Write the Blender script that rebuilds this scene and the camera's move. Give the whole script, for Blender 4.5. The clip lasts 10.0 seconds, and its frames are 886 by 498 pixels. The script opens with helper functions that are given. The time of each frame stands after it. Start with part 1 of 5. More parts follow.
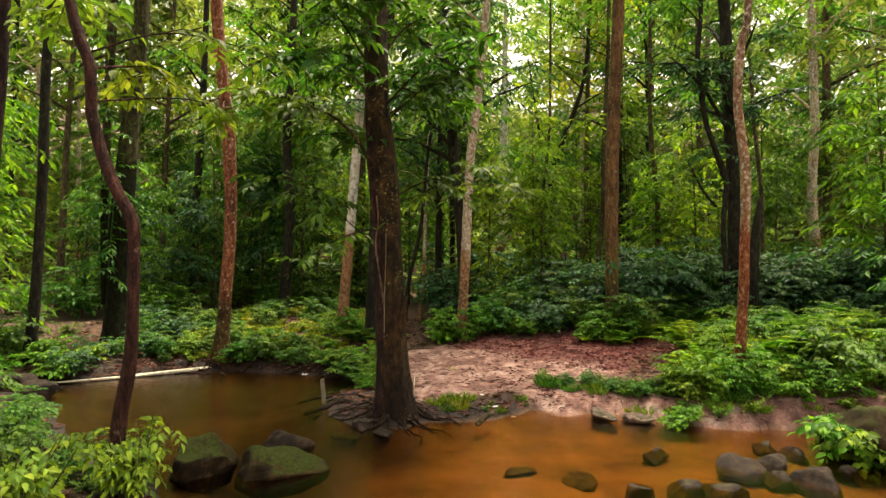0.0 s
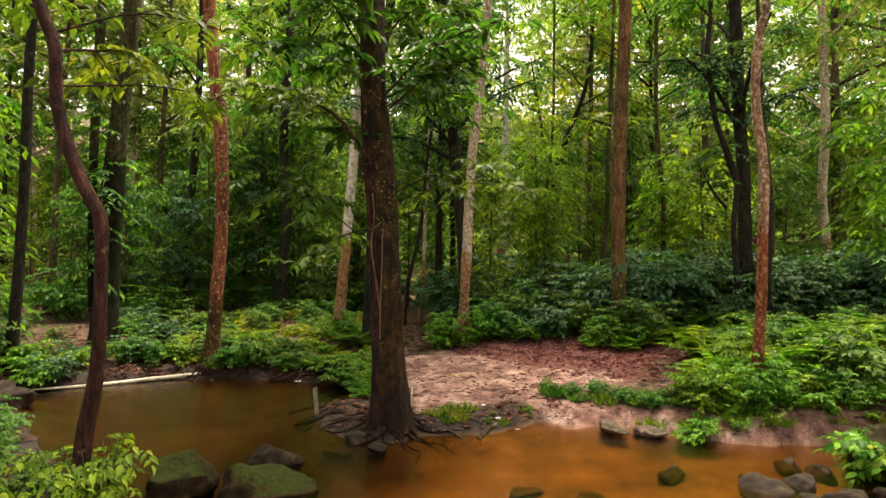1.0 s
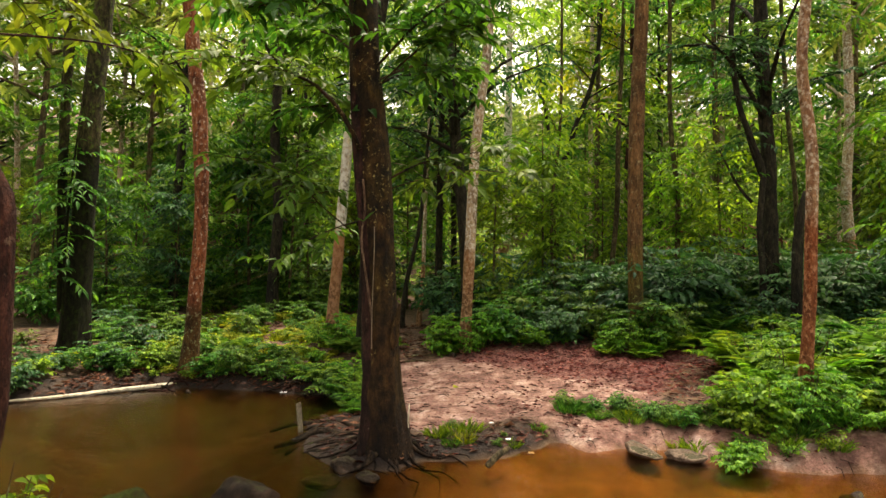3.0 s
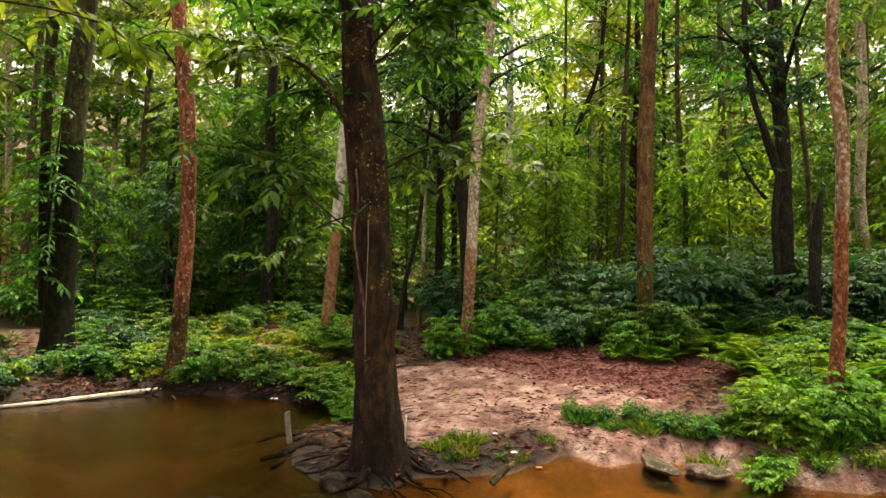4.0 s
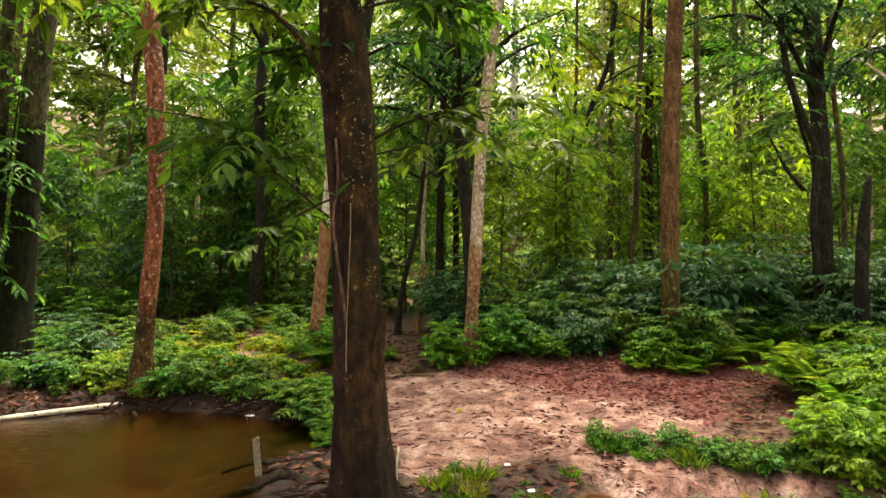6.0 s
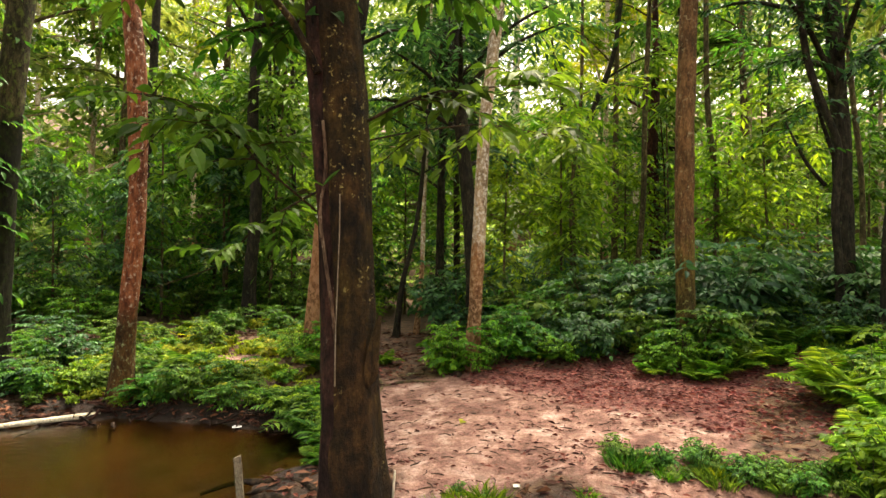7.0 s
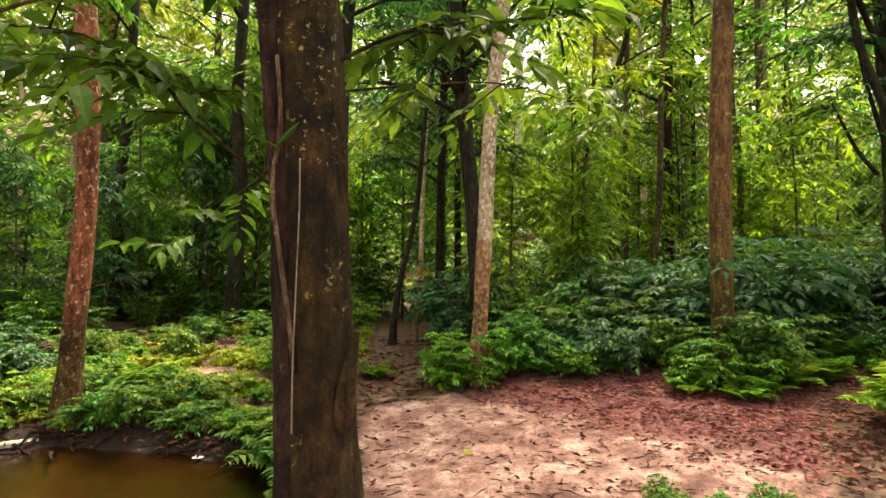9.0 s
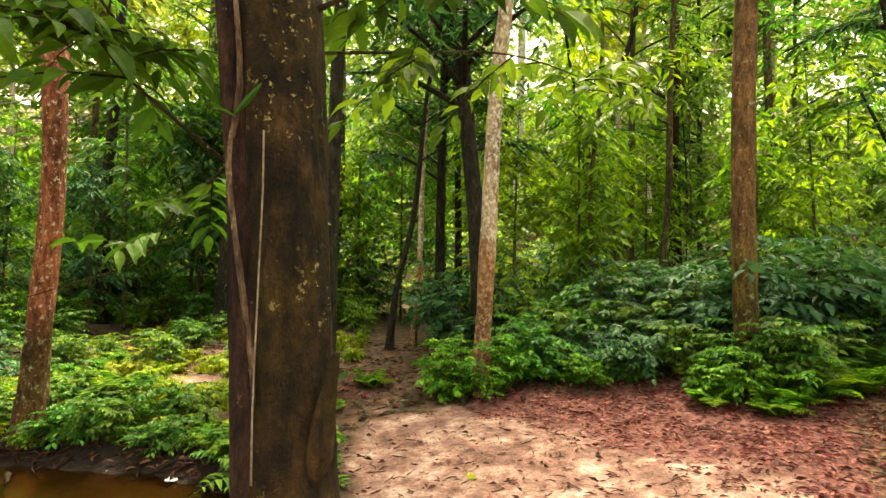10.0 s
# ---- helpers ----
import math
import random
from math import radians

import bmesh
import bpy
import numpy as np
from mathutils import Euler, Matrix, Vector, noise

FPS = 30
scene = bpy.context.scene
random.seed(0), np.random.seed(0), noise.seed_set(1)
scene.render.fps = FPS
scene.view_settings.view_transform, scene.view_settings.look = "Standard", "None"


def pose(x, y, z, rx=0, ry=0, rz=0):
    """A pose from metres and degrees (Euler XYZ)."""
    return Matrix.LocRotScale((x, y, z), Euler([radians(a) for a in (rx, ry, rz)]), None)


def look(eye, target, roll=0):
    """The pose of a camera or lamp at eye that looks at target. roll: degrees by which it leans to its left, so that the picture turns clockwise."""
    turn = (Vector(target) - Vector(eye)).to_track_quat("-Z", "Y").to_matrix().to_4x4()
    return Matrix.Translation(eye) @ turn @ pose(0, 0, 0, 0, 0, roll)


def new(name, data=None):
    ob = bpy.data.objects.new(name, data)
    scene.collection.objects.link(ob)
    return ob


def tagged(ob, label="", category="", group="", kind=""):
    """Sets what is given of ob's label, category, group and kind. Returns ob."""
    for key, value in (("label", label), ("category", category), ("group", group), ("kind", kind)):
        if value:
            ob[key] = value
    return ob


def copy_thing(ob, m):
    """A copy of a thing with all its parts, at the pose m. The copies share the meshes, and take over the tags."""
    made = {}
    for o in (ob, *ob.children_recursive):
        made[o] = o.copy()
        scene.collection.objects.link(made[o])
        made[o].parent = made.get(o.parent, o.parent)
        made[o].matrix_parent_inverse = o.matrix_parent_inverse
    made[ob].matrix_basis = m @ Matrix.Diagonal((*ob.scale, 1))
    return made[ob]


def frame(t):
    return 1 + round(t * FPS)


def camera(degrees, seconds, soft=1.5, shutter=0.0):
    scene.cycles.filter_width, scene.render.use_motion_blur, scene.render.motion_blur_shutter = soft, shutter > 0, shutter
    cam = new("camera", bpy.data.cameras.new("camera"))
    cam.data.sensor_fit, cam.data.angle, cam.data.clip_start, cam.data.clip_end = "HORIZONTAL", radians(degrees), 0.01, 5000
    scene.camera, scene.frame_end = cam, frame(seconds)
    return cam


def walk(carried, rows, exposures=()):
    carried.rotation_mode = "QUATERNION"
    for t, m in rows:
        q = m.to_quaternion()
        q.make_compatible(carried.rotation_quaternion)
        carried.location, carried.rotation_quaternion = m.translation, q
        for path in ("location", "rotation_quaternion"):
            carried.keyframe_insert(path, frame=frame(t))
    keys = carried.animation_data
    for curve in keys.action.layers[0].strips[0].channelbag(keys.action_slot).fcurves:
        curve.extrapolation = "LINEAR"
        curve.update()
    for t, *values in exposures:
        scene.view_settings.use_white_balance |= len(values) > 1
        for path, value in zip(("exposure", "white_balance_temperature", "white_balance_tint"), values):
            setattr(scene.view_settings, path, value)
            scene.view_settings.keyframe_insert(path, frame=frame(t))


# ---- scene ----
cam = camera(76.0, 10.0, soft=1.5)
PATH = [
    (0, (0.139, -0.048, 1.731), (0.092, 1.95, 1.801), 0.5),
    (0.5, (0.137, 0.145, 1.726), (0.089, 2.143, 1.801), 0.6),
    (1, (0.132, 0.345, 1.74), (0.084, 2.343, 1.817), 0.7),
    (1.5, (0.123, 0.54, 1.739), (0.074, 2.537, 1.817), 0.7),
    (2, (0.117, 0.738, 1.733), (0.068, 2.736, 1.812), 0.7),
    (2.5, (0.103, 0.971, 1.726), (0.055, 2.969, 1.805), 0.7),
    (4, (0.077, 1.636, 1.696), (0.03, 3.634, 1.779), 0.8),
    (4.5, (0.074, 1.864, 1.679), (0.024, 3.862, 1.764), 0.8),
    (5, (0.064, 2.064, 1.668), (0.015, 4.062, 1.755), 0.9),
    (5.5, (0.06, 2.338, 1.654), (0.01, 4.336, 1.745), 0.9),
    (7, (0.026, 3.052, 1.665), (-0.024, 5.05, 1.753), 0.8),
    (7.5, (0.015, 3.293, 1.655), (-0.032, 5.291, 1.745), 0.8),
    (8, (0.006, 3.534, 1.646), (-0.041, 5.531, 1.739), 0.8),
    (8.5, (0.001, 3.776, 1.64), (-0.047, 5.773, 1.738), 0.8),
    (9, (-0.016, 4.025, 1.648), (-0.064, 6.022, 1.745), 0.8),
    (9.5, (-0.029, 4.269, 1.657), (-0.075, 6.266, 1.755), 0.9),
    (10, (-0.043, 4.526, 1.664), (-0.088, 6.523, 1.763), 0.9),
]
walk(cam, [(t, look(eye, aim, roll)) for t, eye, aim, roll in PATH],
     exposures=[(0.0, 1.73, 8000, 12), (5.0, 1.96, 8000, 12), (8.0, 2.25, 8000, 12), (9.6, 2.5, 8000, 12), (10.0, 2.6, 8800, 2)])

# ---------------------------------------------------------------- light
SUN_EL, SUN_AZ = radians(70), radians(20)   # azimuth clockwise from +y
world = bpy.data.worlds.new("sky")
scene.world = world
world.use_nodes = True
wn = world.node_tree
sky = wn.nodes.new("ShaderNodeTexSky")
sky.sky_type, sky.sun_disc = "NISHITA", False
sky.sun_elevation, sky.sun_rotation = SUN_EL, SUN_AZ
sky.dust_density, sky.air_density, sky.ozone_density = 6.0, 1.0, 0.6
soft_sky = wn.nodes.new("ShaderNodeHueSaturation")
soft_sky.inputs["Saturation"].default_value = 0.15
wn.links.new(sky.outputs["Color"], soft_sky.inputs["Color"])
wn.links.new(soft_sky.outputs["Color"], wn.nodes["Background"].inputs["Color"])
wn.nodes["Background"].inputs["Strength"].default_value = 0.14

sun = new("sun", bpy.data.lights.new("sun", "SUN"))
sun.data.energy, sun.data.angle, sun.data.color = 3.3, radians(18), (1.0, 0.93, 0.78)
sun_way = Vector((math.sin(SUN_AZ) * math.cos(SUN_EL), math.cos(SUN_AZ) * math.cos(SUN_EL), math.sin(SUN_EL)))
sun.matrix_world = look(sun_way * 60, (0, 0, 0))


# ---------------------------------------------------------------- materials
def material(name):
    m = bpy.data.materials.new(name)
    m.use_nodes = True
    return m, m.node_tree, m.node_tree.nodes["Principled BSDF"]


def node(tree, kind, **values):
    n = tree.nodes.new(kind)
    for key, value in values.items():
        n.inputs[key.replace("_", " ")].default_value = value
    return n


def ramp(tree, source, stops):
    n = tree.nodes.new("ShaderNodeValToRGB")
    while len(n.color_ramp.elements) < len(stops):
        n.color_ramp.elements.new(0.5)
    for e, (at, colour) in zip(n.color_ramp.elements, stops):
        e.position, e.color = at, (*colour, 1)
    tree.links.new(source, n.inputs["Fac"])
    return n.outputs["Color"]


def mixed(tree, kind, fac, a, b):
    n = tree.nodes.new("ShaderNodeMix")
    n.data_type, n.blend_type = "RGBA", kind
    for socket, value in ((n.inputs["Factor"], fac), (n.inputs["A"], a), (n.inputs["B"], b)):
        if isinstance(value, (float, int)):
            socket.default_value = value
        elif isinstance(value, tuple):
            socket.default_value = (*value, 1)
        else:
            tree.links.new(value, socket)
    return n.outputs["Result"]


def texture(tree, scale, detail=4.0, rough=0.55, stretch=(1, 1, 1)):
    """Noise in object space, in features a metre."""
    co = tree.nodes.new("ShaderNodeTexCoord")
    mp = tree.nodes.new("ShaderNodeMapping")
    mp.inputs["Scale"].default_value = stretch
    tree.links.new(co.outputs["Object"], mp.inputs["Vector"])
    n = node(tree, "ShaderNodeTexNoise", Scale=scale, Detail=detail, Roughness=rough)
    tree.links.new(mp.outputs["Vector"], n.inputs["Vector"])
    return n.outputs["Fac"]


def bump(tree, bsdf, height, strength, distance):
    n = node(tree, "ShaderNodeBump", Strength=strength, Distance=distance)
    tree.links.new(height, n.inputs["Height"])
    tree.links.new(n.outputs["Normal"], bsdf.inputs["Normal"])


def leaf_material(name, dark, mid, bright, glow=0.4, rough=0.45, shine=0.12):
    """A leaf: colour varied from leaf to leaf, light passing through the blade."""
    m, tree, bsdf = material(name)
    geo = tree.nodes.new("ShaderNodeNewGeometry")
    colour = ramp(tree, geo.outputs["Random Per Island"], [(0.0, dark), (0.55, mid), (1.0, bright)])
    info = tree.nodes.new("ShaderNodeObjectInfo")
    hsv = node(tree, "ShaderNodeHueSaturation", Saturation=1.0)
    shift = node(tree, "ShaderNodeMapRange", To_Min=0.47, To_Max=0.53)
    tree.links.new(info.outputs["Random"], shift.inputs["Value"])
    tree.links.new(shift.outputs["Result"], hsv.inputs["Hue"])
    tree.links.new(colour, hsv.inputs["Color"])
    blotch = ramp(tree, texture(tree, 1.7, 3), [(0.3, (0.62, 0.66, 0.6)), (0.7, (1.25, 1.2, 1.0))])
    final = mixed(tree, "MULTIPLY", 1.0, hsv.outputs["Color"], blotch)
    tree.links.new(final, bsdf.inputs["Base Color"])
    bsdf.inputs["Roughness"].default_value = rough
    bsdf.inputs["Specular IOR Level"].default_value = shine
    through_leaf = tree.nodes.new("ShaderNodeBsdfTranslucent")
    tint = mixed(tree, "MULTIPLY", 1.0, final, (1.5, 1.4, 0.85))
    tree.links.new(tint, through_leaf.inputs["Color"])
    mix = tree.nodes.new("ShaderNodeMixShader")
    mix.inputs["Fac"].default_value = glow
    tree.links.new(bsdf.outputs["BSDF"], mix.inputs[1])
    tree.links.new(through_leaf.outputs["BSDF"], mix.inputs[2])
    tree.links.new(mix.outputs["Shader"], tree.nodes["Material Output"].inputs["Surface"])
    return m


def bark_material(name, dark, mid, light, spots=None, amount=0.58, scale=1.0, dots=1.0, foot=None):
    """Bark: streaks along the stem, cracks, blotches, and pale lichen spots; foot: (tint, height, softness) multiplied
    into the lower stem's colour.
    """
    m, tree, bsdf = material(name)
    streak = texture(tree, 22 * scale, 6, 0.65, (1, 1, 0.3))
    broad = texture(tree, 3.0, 5, 0.6, (1, 1, 0.5))
    fine = texture(tree, 75 * scale, 4, 0.65, (1, 1, 0.5))
    colour = ramp(tree, streak, [(0.34, dark), (0.5, mid), (0.68, light)])
    colour = mixed(tree, "MULTIPLY", 0.9, colour, ramp(tree, broad, [(0.34, (0.42, 0.44, 0.42)), (0.66, (1.45, 1.35, 1.2))]))
    colour = mixed(tree, "MULTIPLY", 0.8, colour, ramp(tree, fine, [(0.35, (0.5, 0.5, 0.5)), (0.65, (1.35, 1.35, 1.3))]))
    if spots:
        mask = ramp(tree, texture(tree, 13 * dots, 5, 0.7, (1, 1, 0.75)), [(amount - 0.02, (0, 0, 0)), (amount + 0.09, (1, 1, 1))])
        colour = mixed(tree, "MIX", mask, colour, spots)
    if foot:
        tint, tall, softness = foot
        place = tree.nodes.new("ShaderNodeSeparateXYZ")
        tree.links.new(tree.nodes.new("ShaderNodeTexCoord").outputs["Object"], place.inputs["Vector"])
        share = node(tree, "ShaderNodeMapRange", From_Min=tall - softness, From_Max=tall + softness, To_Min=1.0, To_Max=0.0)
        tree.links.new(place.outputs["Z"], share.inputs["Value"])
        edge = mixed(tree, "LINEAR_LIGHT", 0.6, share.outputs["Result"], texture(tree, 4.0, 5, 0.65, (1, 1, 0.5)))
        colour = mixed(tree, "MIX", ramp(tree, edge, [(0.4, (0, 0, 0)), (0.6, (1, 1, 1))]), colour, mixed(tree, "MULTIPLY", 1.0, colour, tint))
    tree.links.new(colour, bsdf.inputs["Base Color"])
    bsdf.inputs["Roughness"].default_value = 0.9
    bsdf.inputs["Specular IOR Level"].default_value = 0.2
    both = mixed(tree, "MIX", 0.35, streak, fine)
    bump(tree, bsdf, both, 1.0, 0.05)
    return m


def mottled_bark(name):
    """Old smooth bark: olive and brown mottling, moss, short cracks, and cream lichen gathered in patches."""
    m, tree, bsdf = material(name)
    broad = texture(tree, 2.6, 6, 0.6, (1, 1, 0.55))
    middle = texture(tree, 11, 6, 0.65, (1, 1, 0.6))
    fine = texture(tree, 60, 5, 0.7, (1, 1, 0.7))
    cracks = texture(tree, 9, 8, 0.75, (1.6, 1.6, 0.14))
    colour = ramp(tree, middle, [(0.32, (0.003, 0.0016, 0.0008)), (0.46, (0.021, 0.0105, 0.0032)), (0.58, (0.05, 0.025, 0.0075)), (0.72, (0.11, 0.062, 0.02))])
    colour = mixed(tree, "MIX", ramp(tree, broad, [(0.42, (0, 0, 0)), (0.68, (0.8, 0.8, 0.8))]), colour, mixed(tree, "MULTIPLY", 1.0, colour, (0.8, 1.2, 0.4)))
    colour = mixed(tree, "MULTIPLY", 0.85, colour, ramp(tree, cracks, [(0.36, (0.16, 0.13, 0.13)), (0.46, (1.0, 1.0, 1.0)), (0.75, (1.15, 1.1, 1.0))]))
    colour = mixed(tree, "MULTIPLY", 0.7, colour, ramp(tree, fine, [(0.35, (0.5, 0.5, 0.5)), (0.68, (1.45, 1.4, 1.3))]))
    patch = ramp(tree, texture(tree, 3.7, 3, 0.5, (1, 1, 0.6)), [(0.53, (0, 0, 0)), (0.6, (1, 1, 1))])
    spot_mask = ramp(tree, texture(tree, 28, 4, 0.7), [(0.59, (0, 0, 0)), (0.65, (1, 1, 1))])
    colour = mixed(tree, "MIX", mixed(tree, "MULTIPLY", 1.0, patch, spot_mask), colour, (0.36, 0.30, 0.11))
    place = tree.nodes.new("ShaderNodeSeparateXYZ")
    tree.links.new(tree.nodes.new("ShaderNodeTexCoord").outputs["Object"], place.inputs["Vector"])
    share = node(tree, "ShaderNodeMapRange", From_Min=0.1, From_Max=0.75, To_Min=1.0, To_Max=0.0)
    tree.links.new(place.outputs["Z"], share.inputs["Value"])
    mud = ramp(tree, mixed(tree, "LINEAR_LIGHT", 0.7, share.outputs["Result"], texture(tree, 5, 6, 0.7, (1, 1, 0.4))), [(0.35, (0, 0, 0)), (0.75, (1, 1, 1))])
    colour = mixed(tree, "MIX", mud, colour, mixed(tree, "MULTIPLY", 1.0, colour, (0.36, 0.24, 0.24)))
    tree.links.new(colour, bsdf.inputs["Base Color"])
    bsdf.inputs["Roughness"].default_value = 0.85
    bsdf.inputs["Specular IOR Level"].default_value = 0.25
    bump(tree, bsdf, mixed(tree, "MIX", 0.4, mixed(tree, "MIX", 0.5, middle, cracks), fine), 1.0, 0.07)
    return m


LEAF_BRIGHT = leaf_material("leaf_bright_green", (0.036, 0.105, 0.013), (0.10, 0.24, 0.024), (0.225, 0.40, 0.045), 0.48, 0.5, 0.18)
LEAF_MID = leaf_material("leaf_mid_green", (0.02, 0.07, 0.014), (0.056, 0.155, 0.026), (0.135, 0.275, 0.045), 0.48, 0.5, 0.18)
LEAF_DARK = leaf_material("leaf_dark_green", (0.010, 0.045, 0.022), (0.027, 0.098, 0.038), (0.07, 0.18, 0.058), 0.38, 0.5, 0.22)
LEAF_YELLOW = leaf_material("leaf_yellow_green", (0.08, 0.14, 0.012), (0.19, 0.27, 0.022), (0.36, 0.40, 0.05), 0.5, 0.5, 0.15)
LEAF_OLIVE = leaf_material("leaf_olive_green", (0.016, 0.05, 0.010), (0.045, 0.12, 0.018), (0.10, 0.21, 0.03), 0.45, 0.5, 0.18)
LEAF_DULL = leaf_material("leaf_dull_yellow_green", (0.03, 0.072, 0.010), (0.08, 0.16, 0.018), (0.165, 0.255, 0.038), 0.5, 0.5, 0.18)
# far leaves: distant haze and sunlight put into a paler, bluer green
LEAF_FAR_HAZED = leaf_material("leaf_far_hazed_green", (0.065, 0.125, 0.04), (0.145, 0.24, 0.07), (0.29, 0.39, 0.13), 0.5, 0.55, 0.15)
LEAF_DRY = leaf_material("fallen_leaf", (0.035, 0.009, 0.010), (0.13, 0.028, 0.030), (0.30, 0.12, 0.11), 0.12, 0.45)
LEAF_BROWN = leaf_material("dead_brown_leaf", (0.02, 0.008, 0.006), (0.062, 0.023, 0.017), (0.16, 0.07, 0.048), 0.1, 0.6)
BARK_MAIN = mottled_bark("bark_mottled_olive_brown")
BARK_RED = bark_material("bark_red_brown", (0.07, 0.02, 0.010), (0.20, 0.066, 0.032), (0.37, 0.15, 0.08), (0.55, 0.43, 0.33), 0.575, 1.0, 1.7, ((0.42, 0.62, 0.42), 1.0, 0.5))
BARK_FLECK = bark_material("bark_flecked_cream", (0.11, 0.05, 0.03), (0.26, 0.15, 0.09), (0.42, 0.29, 0.19), (0.55, 0.47, 0.36), 0.53, 1.0, 1.6, ((0.72, 0.40, 0.28), 1.9, 0.5))
BARK_RUST = bark_material("bark_rust_brown", (0.05, 0.028, 0.013), (0.125, 0.07, 0.032), (0.21, 0.125, 0.062), (0.30, 0.26, 0.15), 0.60, 0.8, 1.5, ((0.75, 0.95, 0.6), 1.6, 0.6))
BARK_PALE = bark_material("bark_pale_patchy", (0.19, 0.125, 0.08), (0.38, 0.29, 0.20), (0.52, 0.44, 0.34), (0.66, 0.62, 0.53), 0.51, 1.0, 1.7, ((0.62, 0.42, 0.3), 1.7, 0.7))
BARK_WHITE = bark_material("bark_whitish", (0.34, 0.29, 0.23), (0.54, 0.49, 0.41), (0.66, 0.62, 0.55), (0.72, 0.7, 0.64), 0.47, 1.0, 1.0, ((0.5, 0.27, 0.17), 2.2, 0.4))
BARK_BROWN = bark_material("bark_brown", (0.022, 0.018, 0.010), (0.075, 0.06, 0.032), (0.15, 0.12, 0.068), (0.20, 0.22, 0.12), 0.60)
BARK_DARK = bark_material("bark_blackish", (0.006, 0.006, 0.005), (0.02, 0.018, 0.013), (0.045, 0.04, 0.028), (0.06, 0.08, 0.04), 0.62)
# the mossy stem is tinted far darker below about 3.8 m
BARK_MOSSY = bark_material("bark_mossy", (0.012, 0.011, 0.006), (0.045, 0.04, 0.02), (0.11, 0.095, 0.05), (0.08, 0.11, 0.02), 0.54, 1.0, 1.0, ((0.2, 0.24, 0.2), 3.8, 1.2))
BARK_MAROON = bark_material("bark_maroon", (0.010, 0.004, 0.0035), (0.036, 0.013, 0.010), (0.085, 0.034, 0.026), (0.2, 0.13, 0.09), 0.64)
BARK_PLUM = bark_material("bark_dark_plum", (0.005, 0.003, 0.003), (0.028, 0.013, 0.011), (0.06, 0.03, 0.024), (0.3, 0.27, 0.2), 0.66, 0.8, 1.4)



def stone_material(name, low, mid, high, moss, moss_from, rough):
    """River stone: stained in blotches, speckled, pale scrapes, moss on its upper side."""
    m, tree, bsdf = material(name)
    broad = texture(tree, 4.5, 6, 0.6)
    speck = texture(tree, 70, 4, 0.7)
    colour = ramp(tree, broad, [(0.3, low), (0.5, mid), (0.72, high)])
    colour = mixed(tree, "MULTIPLY", 0.8, colour, ramp(tree, speck, [(0.33, (0.5, 0.5, 0.5)), (0.68, (1.5, 1.45, 1.4))]))
    colour = mixed(tree, "MULTIPLY", 0.8, colour, ramp(tree, texture(tree, 16, 6, 0.7), [(0.36, (0.4, 0.38, 0.36)), (0.6, (1.2, 1.2, 1.2))]))
    up = tree.nodes.new("ShaderNodeSeparateXYZ")
    tree.links.new(tree.nodes.new("ShaderNodeNewGeometry").outputs["Normal"], up.inputs["Vector"])
    share = mixed(tree, "LINEAR_LIGHT", 0.8, up.outputs["Z"], texture(tree, 7, 6, 0.7))
    mossy = ramp(tree, share, [(moss_from, (0, 0, 0)), (min(1.0, moss_from + 0.25), (1, 1, 1))])
    green = ramp(tree, texture(tree, 45, 4, 0.7), [(0.35, tuple(c * 0.35 for c in moss)), (0.65, moss)])
    tree.links.new(mixed(tree, "MIX", mossy, colour, green), bsdf.inputs["Base Color"])
    bsdf.inputs["Roughness"].default_value = rough
    bsdf.inputs["Specular IOR Level"].default_value = 0.16
    bump(tree, bsdf, mixed(tree, "MIX", 0.5, texture(tree, 14, 8, 0.7), speck), 0.9, 0.03)
    return m


STONE = stone_material("river_stone", (0.007, 0.0045, 0.003), (0.026, 0.016, 0.0105), (0.085, 0.053, 0.036), (0.05, 0.045, 0.02), 0.97, 0.6)
PALE_STONE = stone_material("pale_river_stone", (0.04, 0.028, 0.02), (0.12, 0.085, 0.065), (0.26, 0.2, 0.16), (0.05, 0.045, 0.02), 0.97, 0.5)
MOSS_STONE = stone_material("mossy_stone", (0.006, 0.0035, 0.0015), (0.022, 0.0135, 0.005), (0.065, 0.042, 0.018), (0.036, 0.05, 0.006), 0.6, 0.9)

GROUND, gt, gb = material("sand_and_forest_soil")
sandy = gt.nodes.new("ShaderNodeAttribute")
sandy.attribute_name = "sand"
wet = gt.nodes.new("ShaderNodeAttribute")
wet.attribute_name = "wet"
sand_c = ramp(gt, texture(gt, 3.2, 8, 0.65), [(0.34, (0.10, 0.042, 0.033)), (0.47, (0.215, 0.11, 0.09)), (0.55, (0.32, 0.198, 0.17)), (0.66, (0.46, 0.35, 0.32))])
sand_c = mixed(gt, "MULTIPLY", 0.8, sand_c, ramp(gt, texture(gt, 38, 5), [(0.3, (0.55, 0.48, 0.45)), (0.62, (1.12, 1.1, 1.08))]))
sand_c = mixed(gt, "MULTIPLY", 0.75, sand_c, ramp(gt, texture(gt, 11, 6, 0.7), [(0.36, (0.45, 0.36, 0.33)), (0.56, (1.1, 1.1, 1.1))]))
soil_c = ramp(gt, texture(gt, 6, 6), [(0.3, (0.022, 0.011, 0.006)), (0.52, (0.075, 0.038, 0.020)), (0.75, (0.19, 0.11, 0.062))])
red = gt.nodes.new("ShaderNodeAttribute")
red.attribute_name = "litter"
red_c = ramp(gt, texture(gt, 16, 5), [(0.3, (0.04, 0.011, 0.009)), (0.55, (0.14, 0.04, 0.034)), (0.75, (0.27, 0.125, 0.095))])
